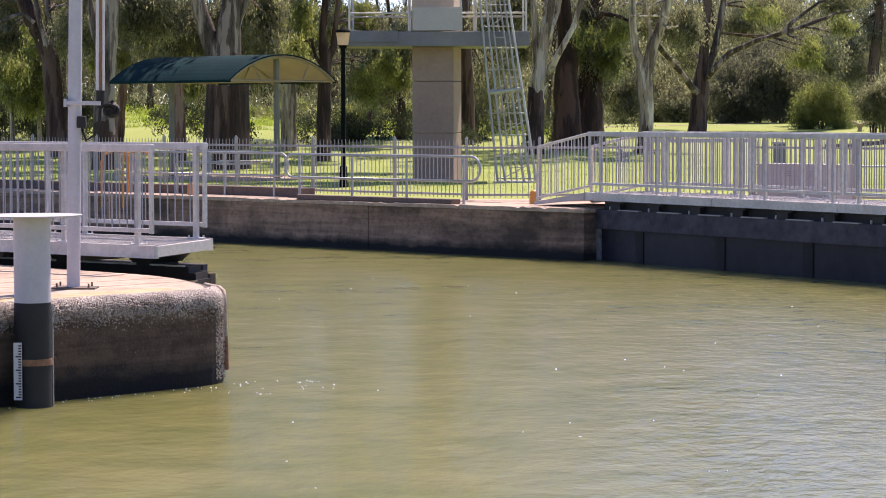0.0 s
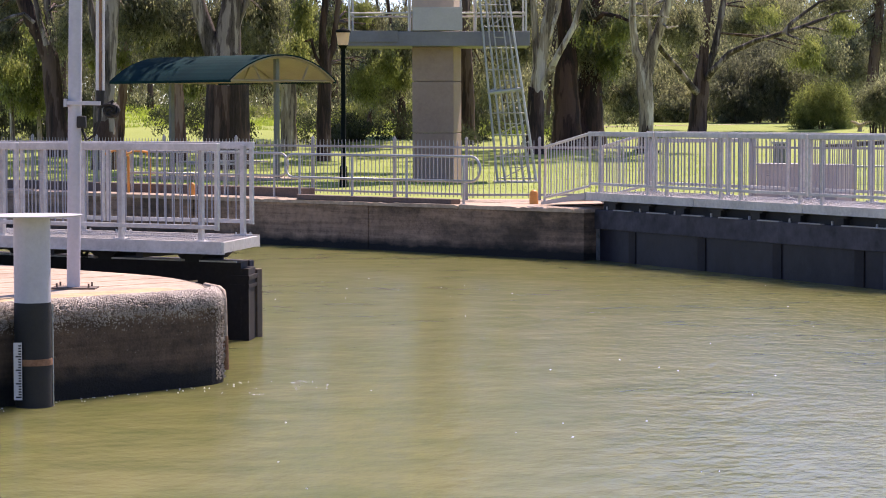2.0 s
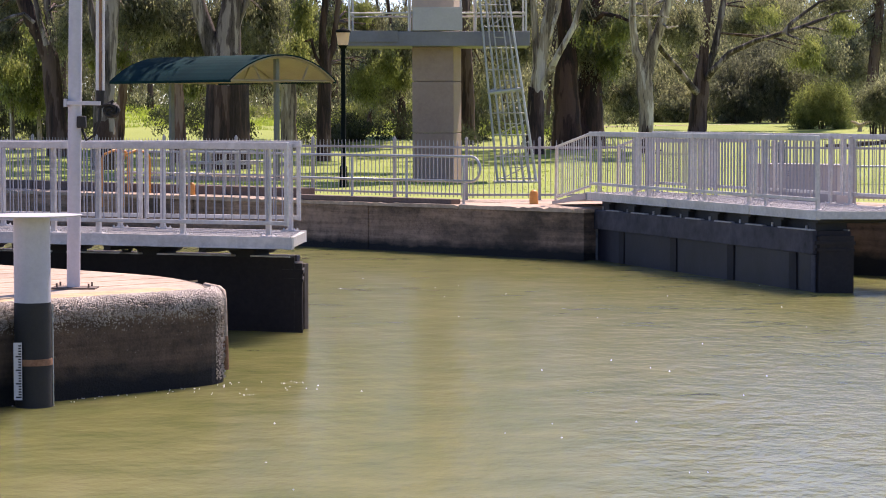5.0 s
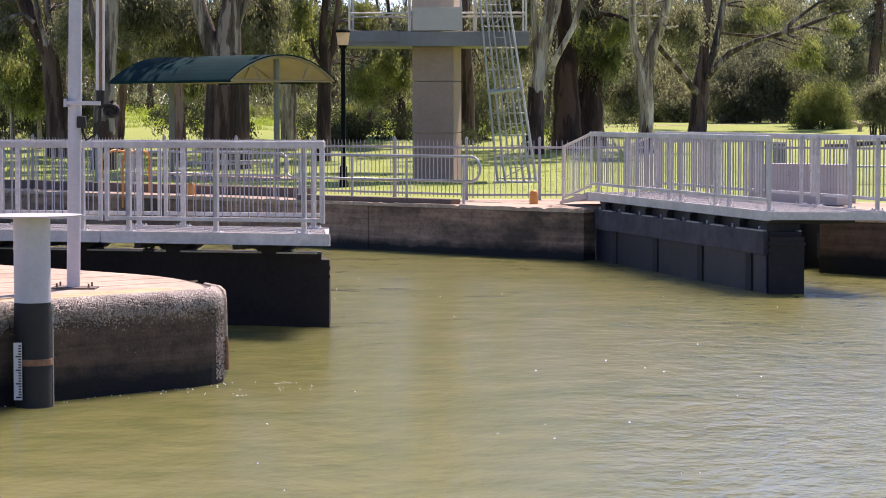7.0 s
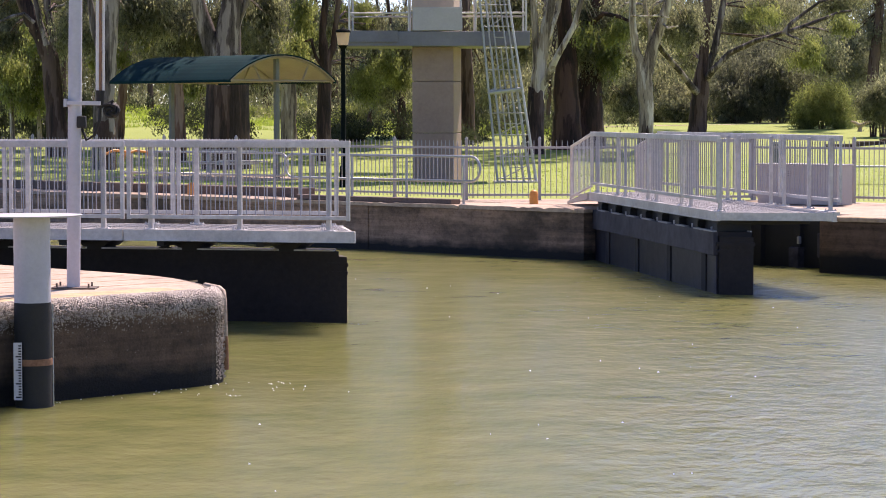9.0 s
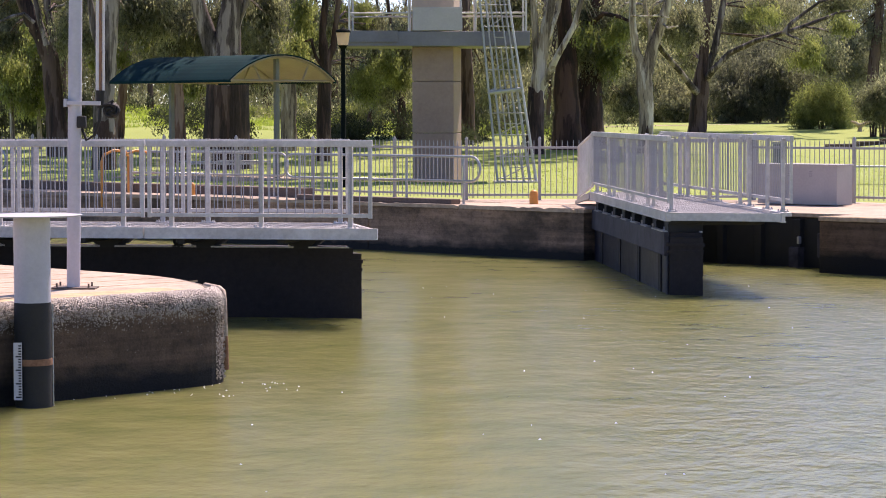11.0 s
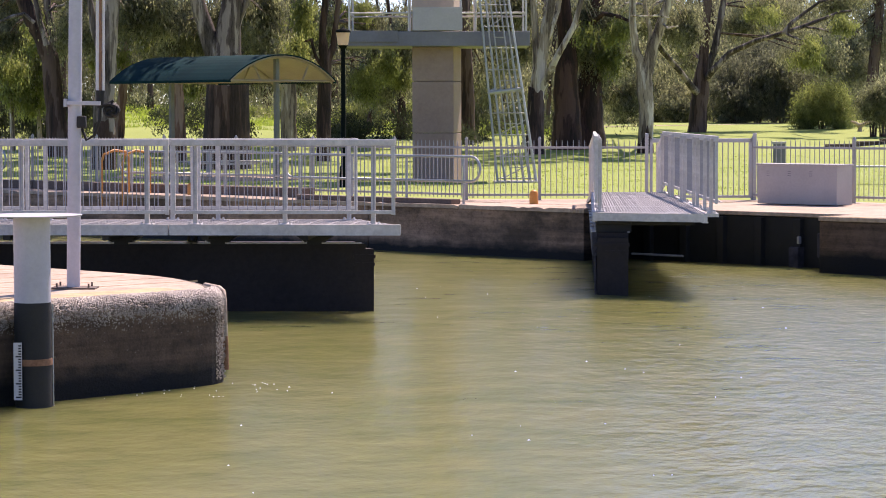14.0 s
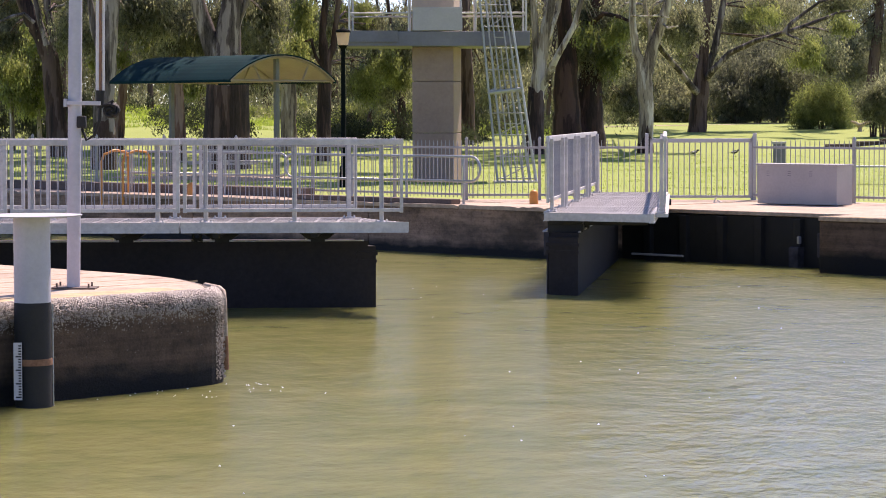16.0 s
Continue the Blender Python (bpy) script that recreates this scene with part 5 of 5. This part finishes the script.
twin_gum = T("huge dark red-brown gum with twin trunks", M_BARK_DARK, M_LEAF, [
    [(5.71, 100, 1.00, 0.809), (5.80, 100, 2.53, 0.607), (5.86, 100, 4.10, 0.472), (5.89, 100, 5.67, 0.382), (6.07, 100, 7.25, 0.337), (6.20, 100, 9.49, 0.292), (6.20, 100, 15.11, 0.157)],
    [(4.85, 99, 0.86, 0.690), (4.89, 99, 2.42, 0.556), (4.85, 99, 3.86, 0.489), (4.89, 99, 5.20, 0.378), (4.76, 99, 6.75, 0.289), (4.58, 99, 9.87, 0.200)],
    [(5.92, 99, 6.31, 0.100), (6.25, 98, 6.58, 0.088), (6.78, 97, 6.43, 0.076), (7.25, 96, 6.16, 0.032)]],
  [(7.17, 106, 5.85, 0.67, 0.81), (5.51, 103, 5.99, 0.32, 0.51), (7.84, 114, 3.53, 0.87, 0.67), (5.75, 100, 12.86, 3.82, 2.47), (5.98, 100, 17.36, 4.49, 2.47)], 10000, 20)
T("white-barked forked gum on the lawn", M_BARK_PALE, M_LEAF, [
    [(7.72, 96, 1.07, 0.302), (7.76, 96, 2.75, 0.280), (7.70, 96, 3.83, 0.313), (7.55, 96, 4.58, 0.194), (7.35, 96, 5.12, 0.151), (7.23, 96, 6.20, 0.140), (7.23, 96, 7.28, 0.129), (7.03, 96, 9.65, 0.086)],
    [(7.74, 96, 3.94, 0.237), (7.98, 96, 5.23, 0.216), (8.30, 96, 6.03, 0.194), (8.63, 96, 7.06, 0.173), (8.97, 96, 11.38, 0.075)],
    [(7.89, 96, 4.91, 0.097), (7.92, 96, 5.77, 0.086), (7.68, 96, 6.85, 0.075), (7.61, 96, 8.14, 0.054)],
    [(7.06, 95, 6.38, 0.043), (7.60, 95, 6.36, 0.043), (8.13, 95, 6.38, 0.043), (8.54, 95, 6.29, 0.032)],
    [(8.37, 96, 6.11, 0.054), (8.49, 95, 5.91, 0.043), (8.88, 95, 5.99, 0.032)]],
  [(7.56, 110, 6.96, 0.74, 0.54), (9.37, 114, 7.11, 0.87, 0.61), (10.78, 114, 6.86, 0.61, 0.61), (7.89, 96, 11.38, 3.45, 2.37)], 9000, 21, 0.24, None, 0.95)
spreading_gum = T("dark gum with long spreading limbs", M_BARK_RED, M_LEAF, [
    [(11.90, 118, 1.44, 0.477), (11.96, 118, 2.76, 0.398), (12.09, 118, 3.95, 0.398), (12.20, 118, 5.15, 0.239), (12.27, 118, 6.21, 0.212), (12.41, 118, 8.06, 0.199), (12.67, 118, 11.24, 0.119)],
    [(12.30, 118, 4.62, 0.199), (12.67, 118, 5.54, 0.172), (12.88, 118, 6.47, 0.159), (13.12, 118, 7.80, 0.146), (13.41, 118, 10.45, 0.106)],
    [(12.35, 118, 4.30, 0.159), (12.56, 117, 4.73, 0.145), (13.30, 117, 5.49, 0.131), (14.44, 116, 6.04, 0.117), (15.63, 115, 6.38, 0.103), (16.51, 115, 6.69, 0.090), (17.54, 115, 7.07, 0.078), (18.11, 115, 7.31, 0.065), (18.65, 115, 7.36, 0.039)],
    [(15.55, 115, 6.38, 0.103), (15.92, 115, 6.84, 0.090), (16.41, 115, 7.20, 0.078), (17.16, 115, 7.77, 0.065), (18.50, 115, 8.03, 0.039)],
    [(15.63, 115, 6.32, 0.052), (16.44, 114, 5.91, 0.051), (17.06, 114, 5.99, 0.026)],
    [(16.56, 115, 6.63, 0.052), (17.06, 114, 6.50, 0.051), (17.57, 114, 6.34, 0.026)],
    [(11.98, 118, 3.61, 0.199), (11.51, 117, 4.02, 0.158), (10.87, 116, 4.71, 0.130), (10.02, 115, 5.55, 0.116), (9.37, 114, 6.34, 0.090)],
    [(12.17, 118, 5.15, 0.093), (12.04, 118, 5.94, 0.080), (11.72, 118, 7.00, 0.066), (11.61, 118, 8.33, 0.053)]],
  [(14.97, 122, 7.42, 1.37, 0.71), (11.64, 121, 5.48, 0.54, 0.49), (11.91, 123, 6.63, 0.66, 0.50), (17.83, 121, 5.62, 1.09, 0.54), (18.78, 121, 8.34, 1.36, 0.54), (12.6, 118, 11.2, 2.2, 1.2)], 11000, 22, 0.24, M_BARK_DUSK)
T("gum with drooping crown at the lawn's edge", M_BARK_RED, M_LEAF_GREY, [
    [(21.74, 128, 1.85, 0.345), (21.88, 128, 5.07, 0.288), (22.17, 128, 7.94, 0.230), (22.32, 128, 11.97, 0.144)]],
  [(21.79, 130, 5.98, 2.04, 1.61), (22.32, 128, 7.94, 2.01, 1.29), (20.65, 134, 5.18, 1.81, 1.35), (22.32, 128, 10.6, 2.0, 1.0)], 17000, 23)


# limbs and crowns that reach out over the lawn and shade it
def overhang(t, bark, leaf, root, masses, count, seed):
    for k, b in enumerate(masses):
        bm = bmesh.new()
        a, c = Vector(root), Vector(b[:3])
        tube(bm, [a, a.lerp(c, 0.5) + Vector((0, 0, 1.2)), c], [0.16, 0.1, 0.03], 7)
        part("limb", bm, bark, t)
    foliage("upper_crown", masses, count, seed, leaf, t, 0.42, 0.4, 0.75, 50)


overhang(massive_gum, M_BARK_GREY, M_LEAF, (-6.75, 82, 10.5), [(-0.6, 80, 11.0, 1.9, 1.0), (-1.5, 70.5, 11.2, 1.3, 0.7), (-4.6, 67, 11.8, 1.6, 0.8), (1.2, 74, 11.4, 1.2, 0.7), (-5.6, 76.8, 12, 1.5, 0.7), (-4.6, 75.4, 12, 1.3, 0.6)], 8500, 91)
overhang(grey_gum, M_BARK_GREY, M_LEAF, (-10.4, 80, 11.0), [(-11.6, 77, 11.2, 2.2, 1.3), (-11.5, 70, 12.0, 2.2, 1.2), (-7.4, 65, 12.0, 2.2, 1.1), (-11.0, 63.5, 12.4, 2.0, 1.0)], 8500, 92)
overhang(twin_gum, M_BARK_DARK, M_LEAF, (6.1, 100, 11.0), [(8.0, 95, 11.0, 2.2, 1.0), (4.0, 92, 12.0, 2.0, 1.0), (9.5, 101, 11.5, 2.0, 0.9)], 4500, 93)

# sprays on the outer twigs, sunlight put into their yellow-green leaf colour
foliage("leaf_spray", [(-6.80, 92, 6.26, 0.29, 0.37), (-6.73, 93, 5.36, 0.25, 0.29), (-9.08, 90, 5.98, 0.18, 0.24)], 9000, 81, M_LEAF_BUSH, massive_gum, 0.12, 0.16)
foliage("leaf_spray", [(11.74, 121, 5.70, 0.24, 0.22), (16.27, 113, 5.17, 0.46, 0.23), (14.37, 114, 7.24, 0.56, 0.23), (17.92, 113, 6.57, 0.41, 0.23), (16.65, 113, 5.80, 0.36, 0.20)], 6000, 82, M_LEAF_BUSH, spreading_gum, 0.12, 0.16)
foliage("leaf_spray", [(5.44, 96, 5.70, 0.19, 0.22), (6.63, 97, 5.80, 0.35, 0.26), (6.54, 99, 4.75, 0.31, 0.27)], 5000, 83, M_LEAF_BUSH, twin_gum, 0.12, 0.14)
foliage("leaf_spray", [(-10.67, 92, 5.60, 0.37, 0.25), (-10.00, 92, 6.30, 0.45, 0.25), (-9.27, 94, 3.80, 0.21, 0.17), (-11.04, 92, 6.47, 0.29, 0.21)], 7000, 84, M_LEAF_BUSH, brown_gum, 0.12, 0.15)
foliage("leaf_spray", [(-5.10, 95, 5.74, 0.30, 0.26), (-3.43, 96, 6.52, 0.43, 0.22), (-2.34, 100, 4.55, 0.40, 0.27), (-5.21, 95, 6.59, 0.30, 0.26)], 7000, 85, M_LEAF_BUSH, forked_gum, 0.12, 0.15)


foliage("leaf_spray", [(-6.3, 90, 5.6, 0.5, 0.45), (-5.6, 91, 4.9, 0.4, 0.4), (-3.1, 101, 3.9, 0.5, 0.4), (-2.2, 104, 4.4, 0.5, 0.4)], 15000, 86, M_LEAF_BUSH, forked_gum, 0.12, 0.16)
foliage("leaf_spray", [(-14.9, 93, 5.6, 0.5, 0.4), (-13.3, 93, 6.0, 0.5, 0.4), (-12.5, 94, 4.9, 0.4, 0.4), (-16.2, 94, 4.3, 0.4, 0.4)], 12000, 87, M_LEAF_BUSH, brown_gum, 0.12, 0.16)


def shrub(label, leaf, blobs, count, seed, size):
    t = thing("shrub", Matrix.Identity(4), label, "shrub", "shrubs at the lawn's edge")
    for b in blobs:
        g = ground_height(b[0], b[1])
        for k in range(4):
            a = 1.6 * k
            bm = bmesh.new()
            tube(bm, [(b[0] + 0.1 * math.cos(a), b[1] + 0.1 * math.sin(a), g - 0.1),
                      (b[0] + 0.35 * b[3] * math.cos(a), b[1] + 0.3 * b[3] * math.sin(a), b[2])], [0.05, 0.015], 5)
            part("stem", bm, M_BARK_RED, t)
    foliage("leaf_mass", blobs, count * 4, seed, leaf, t, size * 0.55, 0.2, 0.3, 60, 0.65)


shrub("rounded bright olive-green shrub", M_LEAF_BUSH, [(18.39, 122, 2.98, 1.10, 0.93), (19.08, 122, 2.76, 0.77, 0.71), (17.71, 122, 2.63, 0.60, 0.60)], 9000, 31, 0.16)
shrub("dark green rounded shrub at the lawn edge", M_LEAF, [(19.58, 112, 3.26, 0.70, 0.91), (19.15, 112, 2.88, 0.50, 0.65)], 7000, 32, 0.14)
shrub("broad grey-olive wattle thicket", M_LEAF_GREY, [(16.86, 135, 4.29, 2.12, 1.82), (15.53, 134, 3.22, 1.35, 1.05), (18.09, 134, 3.22, 1.20, 1.05), (18.04, 137, 5.54, 1.54, 1.23)], 20000, 33, 0.22)
shrub("low green thicket behind the trunks", M_LEAF, [(12.74, 138, 2.93, 1.71, 0.99), (9.07, 132, 2.62, 1.19, 0.77), (11.51, 140, 3.24, 1.26, 1.20)], 13000, 34, 0.22)
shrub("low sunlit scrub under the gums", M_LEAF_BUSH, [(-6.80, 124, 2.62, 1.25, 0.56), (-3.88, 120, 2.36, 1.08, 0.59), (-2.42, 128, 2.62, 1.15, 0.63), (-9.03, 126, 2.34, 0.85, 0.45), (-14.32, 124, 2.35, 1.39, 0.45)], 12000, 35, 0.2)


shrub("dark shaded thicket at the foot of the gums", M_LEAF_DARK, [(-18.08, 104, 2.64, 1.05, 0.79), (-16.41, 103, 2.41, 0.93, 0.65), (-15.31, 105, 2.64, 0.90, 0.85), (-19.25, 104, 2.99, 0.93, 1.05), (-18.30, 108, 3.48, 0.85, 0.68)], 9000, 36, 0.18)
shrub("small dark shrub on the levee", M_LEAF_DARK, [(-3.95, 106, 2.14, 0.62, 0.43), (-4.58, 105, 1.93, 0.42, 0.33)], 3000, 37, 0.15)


def grass_blades(name, label, x0, x1, y0, y1, count, tall, seed, material):
    """Upright blades, thicker in tufts, on the lawn."""
    rng = np.random.default_rng(seed)
    n = count // 12
    cx, cy = rng.uniform(x0, x1, n), rng.uniform(y0, y1, n)
    own = rng.integers(0, n, count)
    x, y = cx[own] + rng.normal(size=count) * 0.16, cy[own] + rng.normal(size=count) * 0.16
    keep = (x + 1.489) * 0.697 + (y - 50.18) * 0.717 > 6.4
    x, y, own = x[keep], y[keep], own[keep]
    z = np.array([ground_height(a, b) for a, b in zip(cx, cy)])[own]
    k = len(x)
    h = tall * rng.uniform(0.5, 1.4, k) * rng.uniform(0.6, 1.3, n)[own]
    w = h * 0.12
    lean = rng.normal(size=(k, 2)) * h[:, None] * 0.35
    v = np.stack([np.stack([x - w, y, z - 0.02], 1), np.stack([x + w, y, z - 0.02], 1), np.stack([x + lean[:, 0], y + lean[:, 1], z + h], 1)], 1).reshape(-1, 3)
    me = bpy.data.meshes.new(name)
    me.vertices.add(len(v))
    me.vertices.foreach_set("co", v.astype(np.float32).ravel())
    me.loops.add(len(v))
    me.loops.foreach_set("vertex_index", np.arange(len(v), dtype=np.int32))
    me.polygons.add(k)
    me.polygons.foreach_set("loop_start", np.arange(0, len(v), 3, dtype=np.int32))
    me.update(calc_edges=True)
    me.materials.append(material)
    tagged(new(name, me), label, "grass", kind="stuff")


grass_blades("lawn_grass", "short mown lawn grass", -16, 16, 51, 96, 90000, 0.035, 71, M_BLADE)
grass_blades("rough_grass", "long rough grass on the levee", -34, 5, 112, 150, 40000, 0.17, 72, M_BLADE)


def build_woods():
    rng = random.Random(5)
    blobs = []
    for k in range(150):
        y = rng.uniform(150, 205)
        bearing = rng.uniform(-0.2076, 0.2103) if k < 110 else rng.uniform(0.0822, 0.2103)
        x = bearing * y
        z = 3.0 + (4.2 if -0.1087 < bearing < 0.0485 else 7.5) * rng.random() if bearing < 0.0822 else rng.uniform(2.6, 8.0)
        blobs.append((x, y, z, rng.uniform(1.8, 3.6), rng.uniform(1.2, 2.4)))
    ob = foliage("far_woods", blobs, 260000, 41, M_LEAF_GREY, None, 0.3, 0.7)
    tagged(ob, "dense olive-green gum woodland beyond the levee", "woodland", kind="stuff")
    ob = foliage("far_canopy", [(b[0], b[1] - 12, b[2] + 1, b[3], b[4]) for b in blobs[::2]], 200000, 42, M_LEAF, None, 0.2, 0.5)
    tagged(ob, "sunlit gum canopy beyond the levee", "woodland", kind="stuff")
    under = []
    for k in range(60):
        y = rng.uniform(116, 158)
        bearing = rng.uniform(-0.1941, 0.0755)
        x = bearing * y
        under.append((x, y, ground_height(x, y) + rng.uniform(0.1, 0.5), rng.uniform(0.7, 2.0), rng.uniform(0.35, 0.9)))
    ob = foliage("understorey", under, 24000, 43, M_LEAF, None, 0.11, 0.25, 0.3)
    # low bushes whose dark colour stands for shade under the trees
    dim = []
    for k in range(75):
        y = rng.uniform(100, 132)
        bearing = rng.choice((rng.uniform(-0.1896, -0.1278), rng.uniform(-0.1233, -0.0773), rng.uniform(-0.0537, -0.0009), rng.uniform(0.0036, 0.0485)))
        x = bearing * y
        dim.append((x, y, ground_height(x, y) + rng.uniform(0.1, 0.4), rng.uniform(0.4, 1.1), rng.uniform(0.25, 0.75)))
    shady = foliage("shade_undergrowth", dim, 50000, 45, M_LEAF_DARK, None, 0.1, 0.16, 0.3)
    tagged(shady, "low bushes under the gum trees, coloured dark for shade", "undergrowth", kind="stuff")
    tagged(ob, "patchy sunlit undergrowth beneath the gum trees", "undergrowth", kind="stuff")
    # wood edge in the darker leaf colour, which carries its shade
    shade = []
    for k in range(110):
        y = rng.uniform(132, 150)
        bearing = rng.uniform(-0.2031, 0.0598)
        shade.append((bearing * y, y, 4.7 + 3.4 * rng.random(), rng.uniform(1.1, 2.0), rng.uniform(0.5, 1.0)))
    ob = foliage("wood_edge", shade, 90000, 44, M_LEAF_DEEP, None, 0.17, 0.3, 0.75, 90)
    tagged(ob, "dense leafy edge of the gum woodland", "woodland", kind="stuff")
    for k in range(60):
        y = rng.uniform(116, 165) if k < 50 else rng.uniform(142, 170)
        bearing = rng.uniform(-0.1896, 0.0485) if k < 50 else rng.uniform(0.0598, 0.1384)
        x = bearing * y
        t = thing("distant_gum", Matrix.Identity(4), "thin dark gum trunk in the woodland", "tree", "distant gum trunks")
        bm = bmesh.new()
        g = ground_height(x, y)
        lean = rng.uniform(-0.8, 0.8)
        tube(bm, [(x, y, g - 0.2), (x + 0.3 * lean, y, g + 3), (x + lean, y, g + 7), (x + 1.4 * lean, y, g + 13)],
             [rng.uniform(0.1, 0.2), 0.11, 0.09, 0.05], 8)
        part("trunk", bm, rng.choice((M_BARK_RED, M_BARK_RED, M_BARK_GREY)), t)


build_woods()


def build_bird():
    """A magpie, its beak along +x, standing at the origin."""
    t = thing("magpie", Matrix.Identity(4), "black and white magpie walking on the lawn", "bird", "birds on the lawn")
    bm = bmesh.new()
    tube(bm, [(-0.15, 0, 0.115), (-0.11, 0, 0.12), (-0.04, 0, 0.13), (0.04, 0, 0.145), (0.09, 0, 0.165), (0.115, 0, 0.185)], [0.014, 0.04, 0.062, 0.06, 0.042, 0.028], 12)
    part("body", bm, M_BLACK, t)
    bm = bmesh.new()
    tube(bm, [(0.1, 0, 0.18), (0.12, 0, 0.2), (0.145, 0, 0.21), (0.172, 0, 0.208), (0.18, 0, 0.206)], [0.026, 0.033, 0.034, 0.022, 0.01], 12)
    head = part("head", bm, M_BLACK, t)
    bm = bmesh.new()
    tube(bm, [(0.175, 0, 0.207), (0.225, 0, 0.2)], [0.01, 0.002], 8)
    part("beak", bm, M_GALV, head, "pale grey beak")
    bm = bmesh.new()
    box(bm, -0.29, -0.12, -0.026, 0.026, 0.1, 0.112, 0.004)
    part("tail", bm, M_BLACK, t)
    for y in (-0.058, 0.058):
        bm = bmesh.new()
        tube(bm, [(-0.14, y * 0.6, 0.125), (-0.05, y, 0.145), (0.05, y, 0.155)], [0.012, 0.026, 0.014], 8)
        part("wing", bm, M_WHITE if y < 0 else M_BLACK, t)
    for y in (-0.025, 0.025):
        bm = bmesh.new()
        tube(bm, [(0.0, y, 0.09), (0.012, y, 0.045), (0.0, y, 0.004), (0.04, y, 0.004)], 0.006, 6)
        part("leg", bm, M_BLACK, t)
    return t


bird_one = build_bird()
bird_two = copy_thing(bird_one, Matrix.Identity(4))


def motions():
    near = ((0, -39.1), (0.5, -37.95), (1.5, -34.7), (3.5, -29.5), (6.5, -21.8), (9, -16.45), (12.5, -8.2), (14.5, -3.55), (16, -0.15))
    far = ((0, -56.1), (2, -61.7), (4, -67.0), (6.5, -73.2), (9, -79.2), (12.5, -87.2), (14.5, -91.65), (16, -95.05))
    walk(leaf_near, [(t, pose(-10.41, 34.86, 0, 0, 0, a)) for t, a in near])
    walk(leaf_far, [(t, pose(3.14, 46.69, 0, 0, 0, a)) for t, a in far])
    ground = ground_height(9.6, 93.6) + 0.01
    lead = ((0, 8.15), (11, 8.2), (12.5, 8.35), (13.5, 8.95), (14.5, 9.8), (15, 10.22), (15.5, 10.63), (16, 11.15))
    trail = ((0, 7.9), (12.5, 8.1), (13.5, 8.3), (14.5, 8.48), (15, 8.95), (15.5, 9.38), (16, 9.58))
    walk(bird_one, [(t, pose(0.975 * x, 93.7, ground, 0, 0, -8)) for t, x in lead])
    walk(bird_two, [(t, pose(0.975 * x, 93.4, ground, 0, 0, 14)) for t, x in trail])
    walk(foam, [(0, pose(0, 0, 0)), (16, pose(-0.5, -0.25, 0))])
    walk(water, [(0, pose(0, 0, 0)), (8, pose(-1.1, -0.5, 0)), (16, pose(-2.2, -1.0, 0))])


motions()
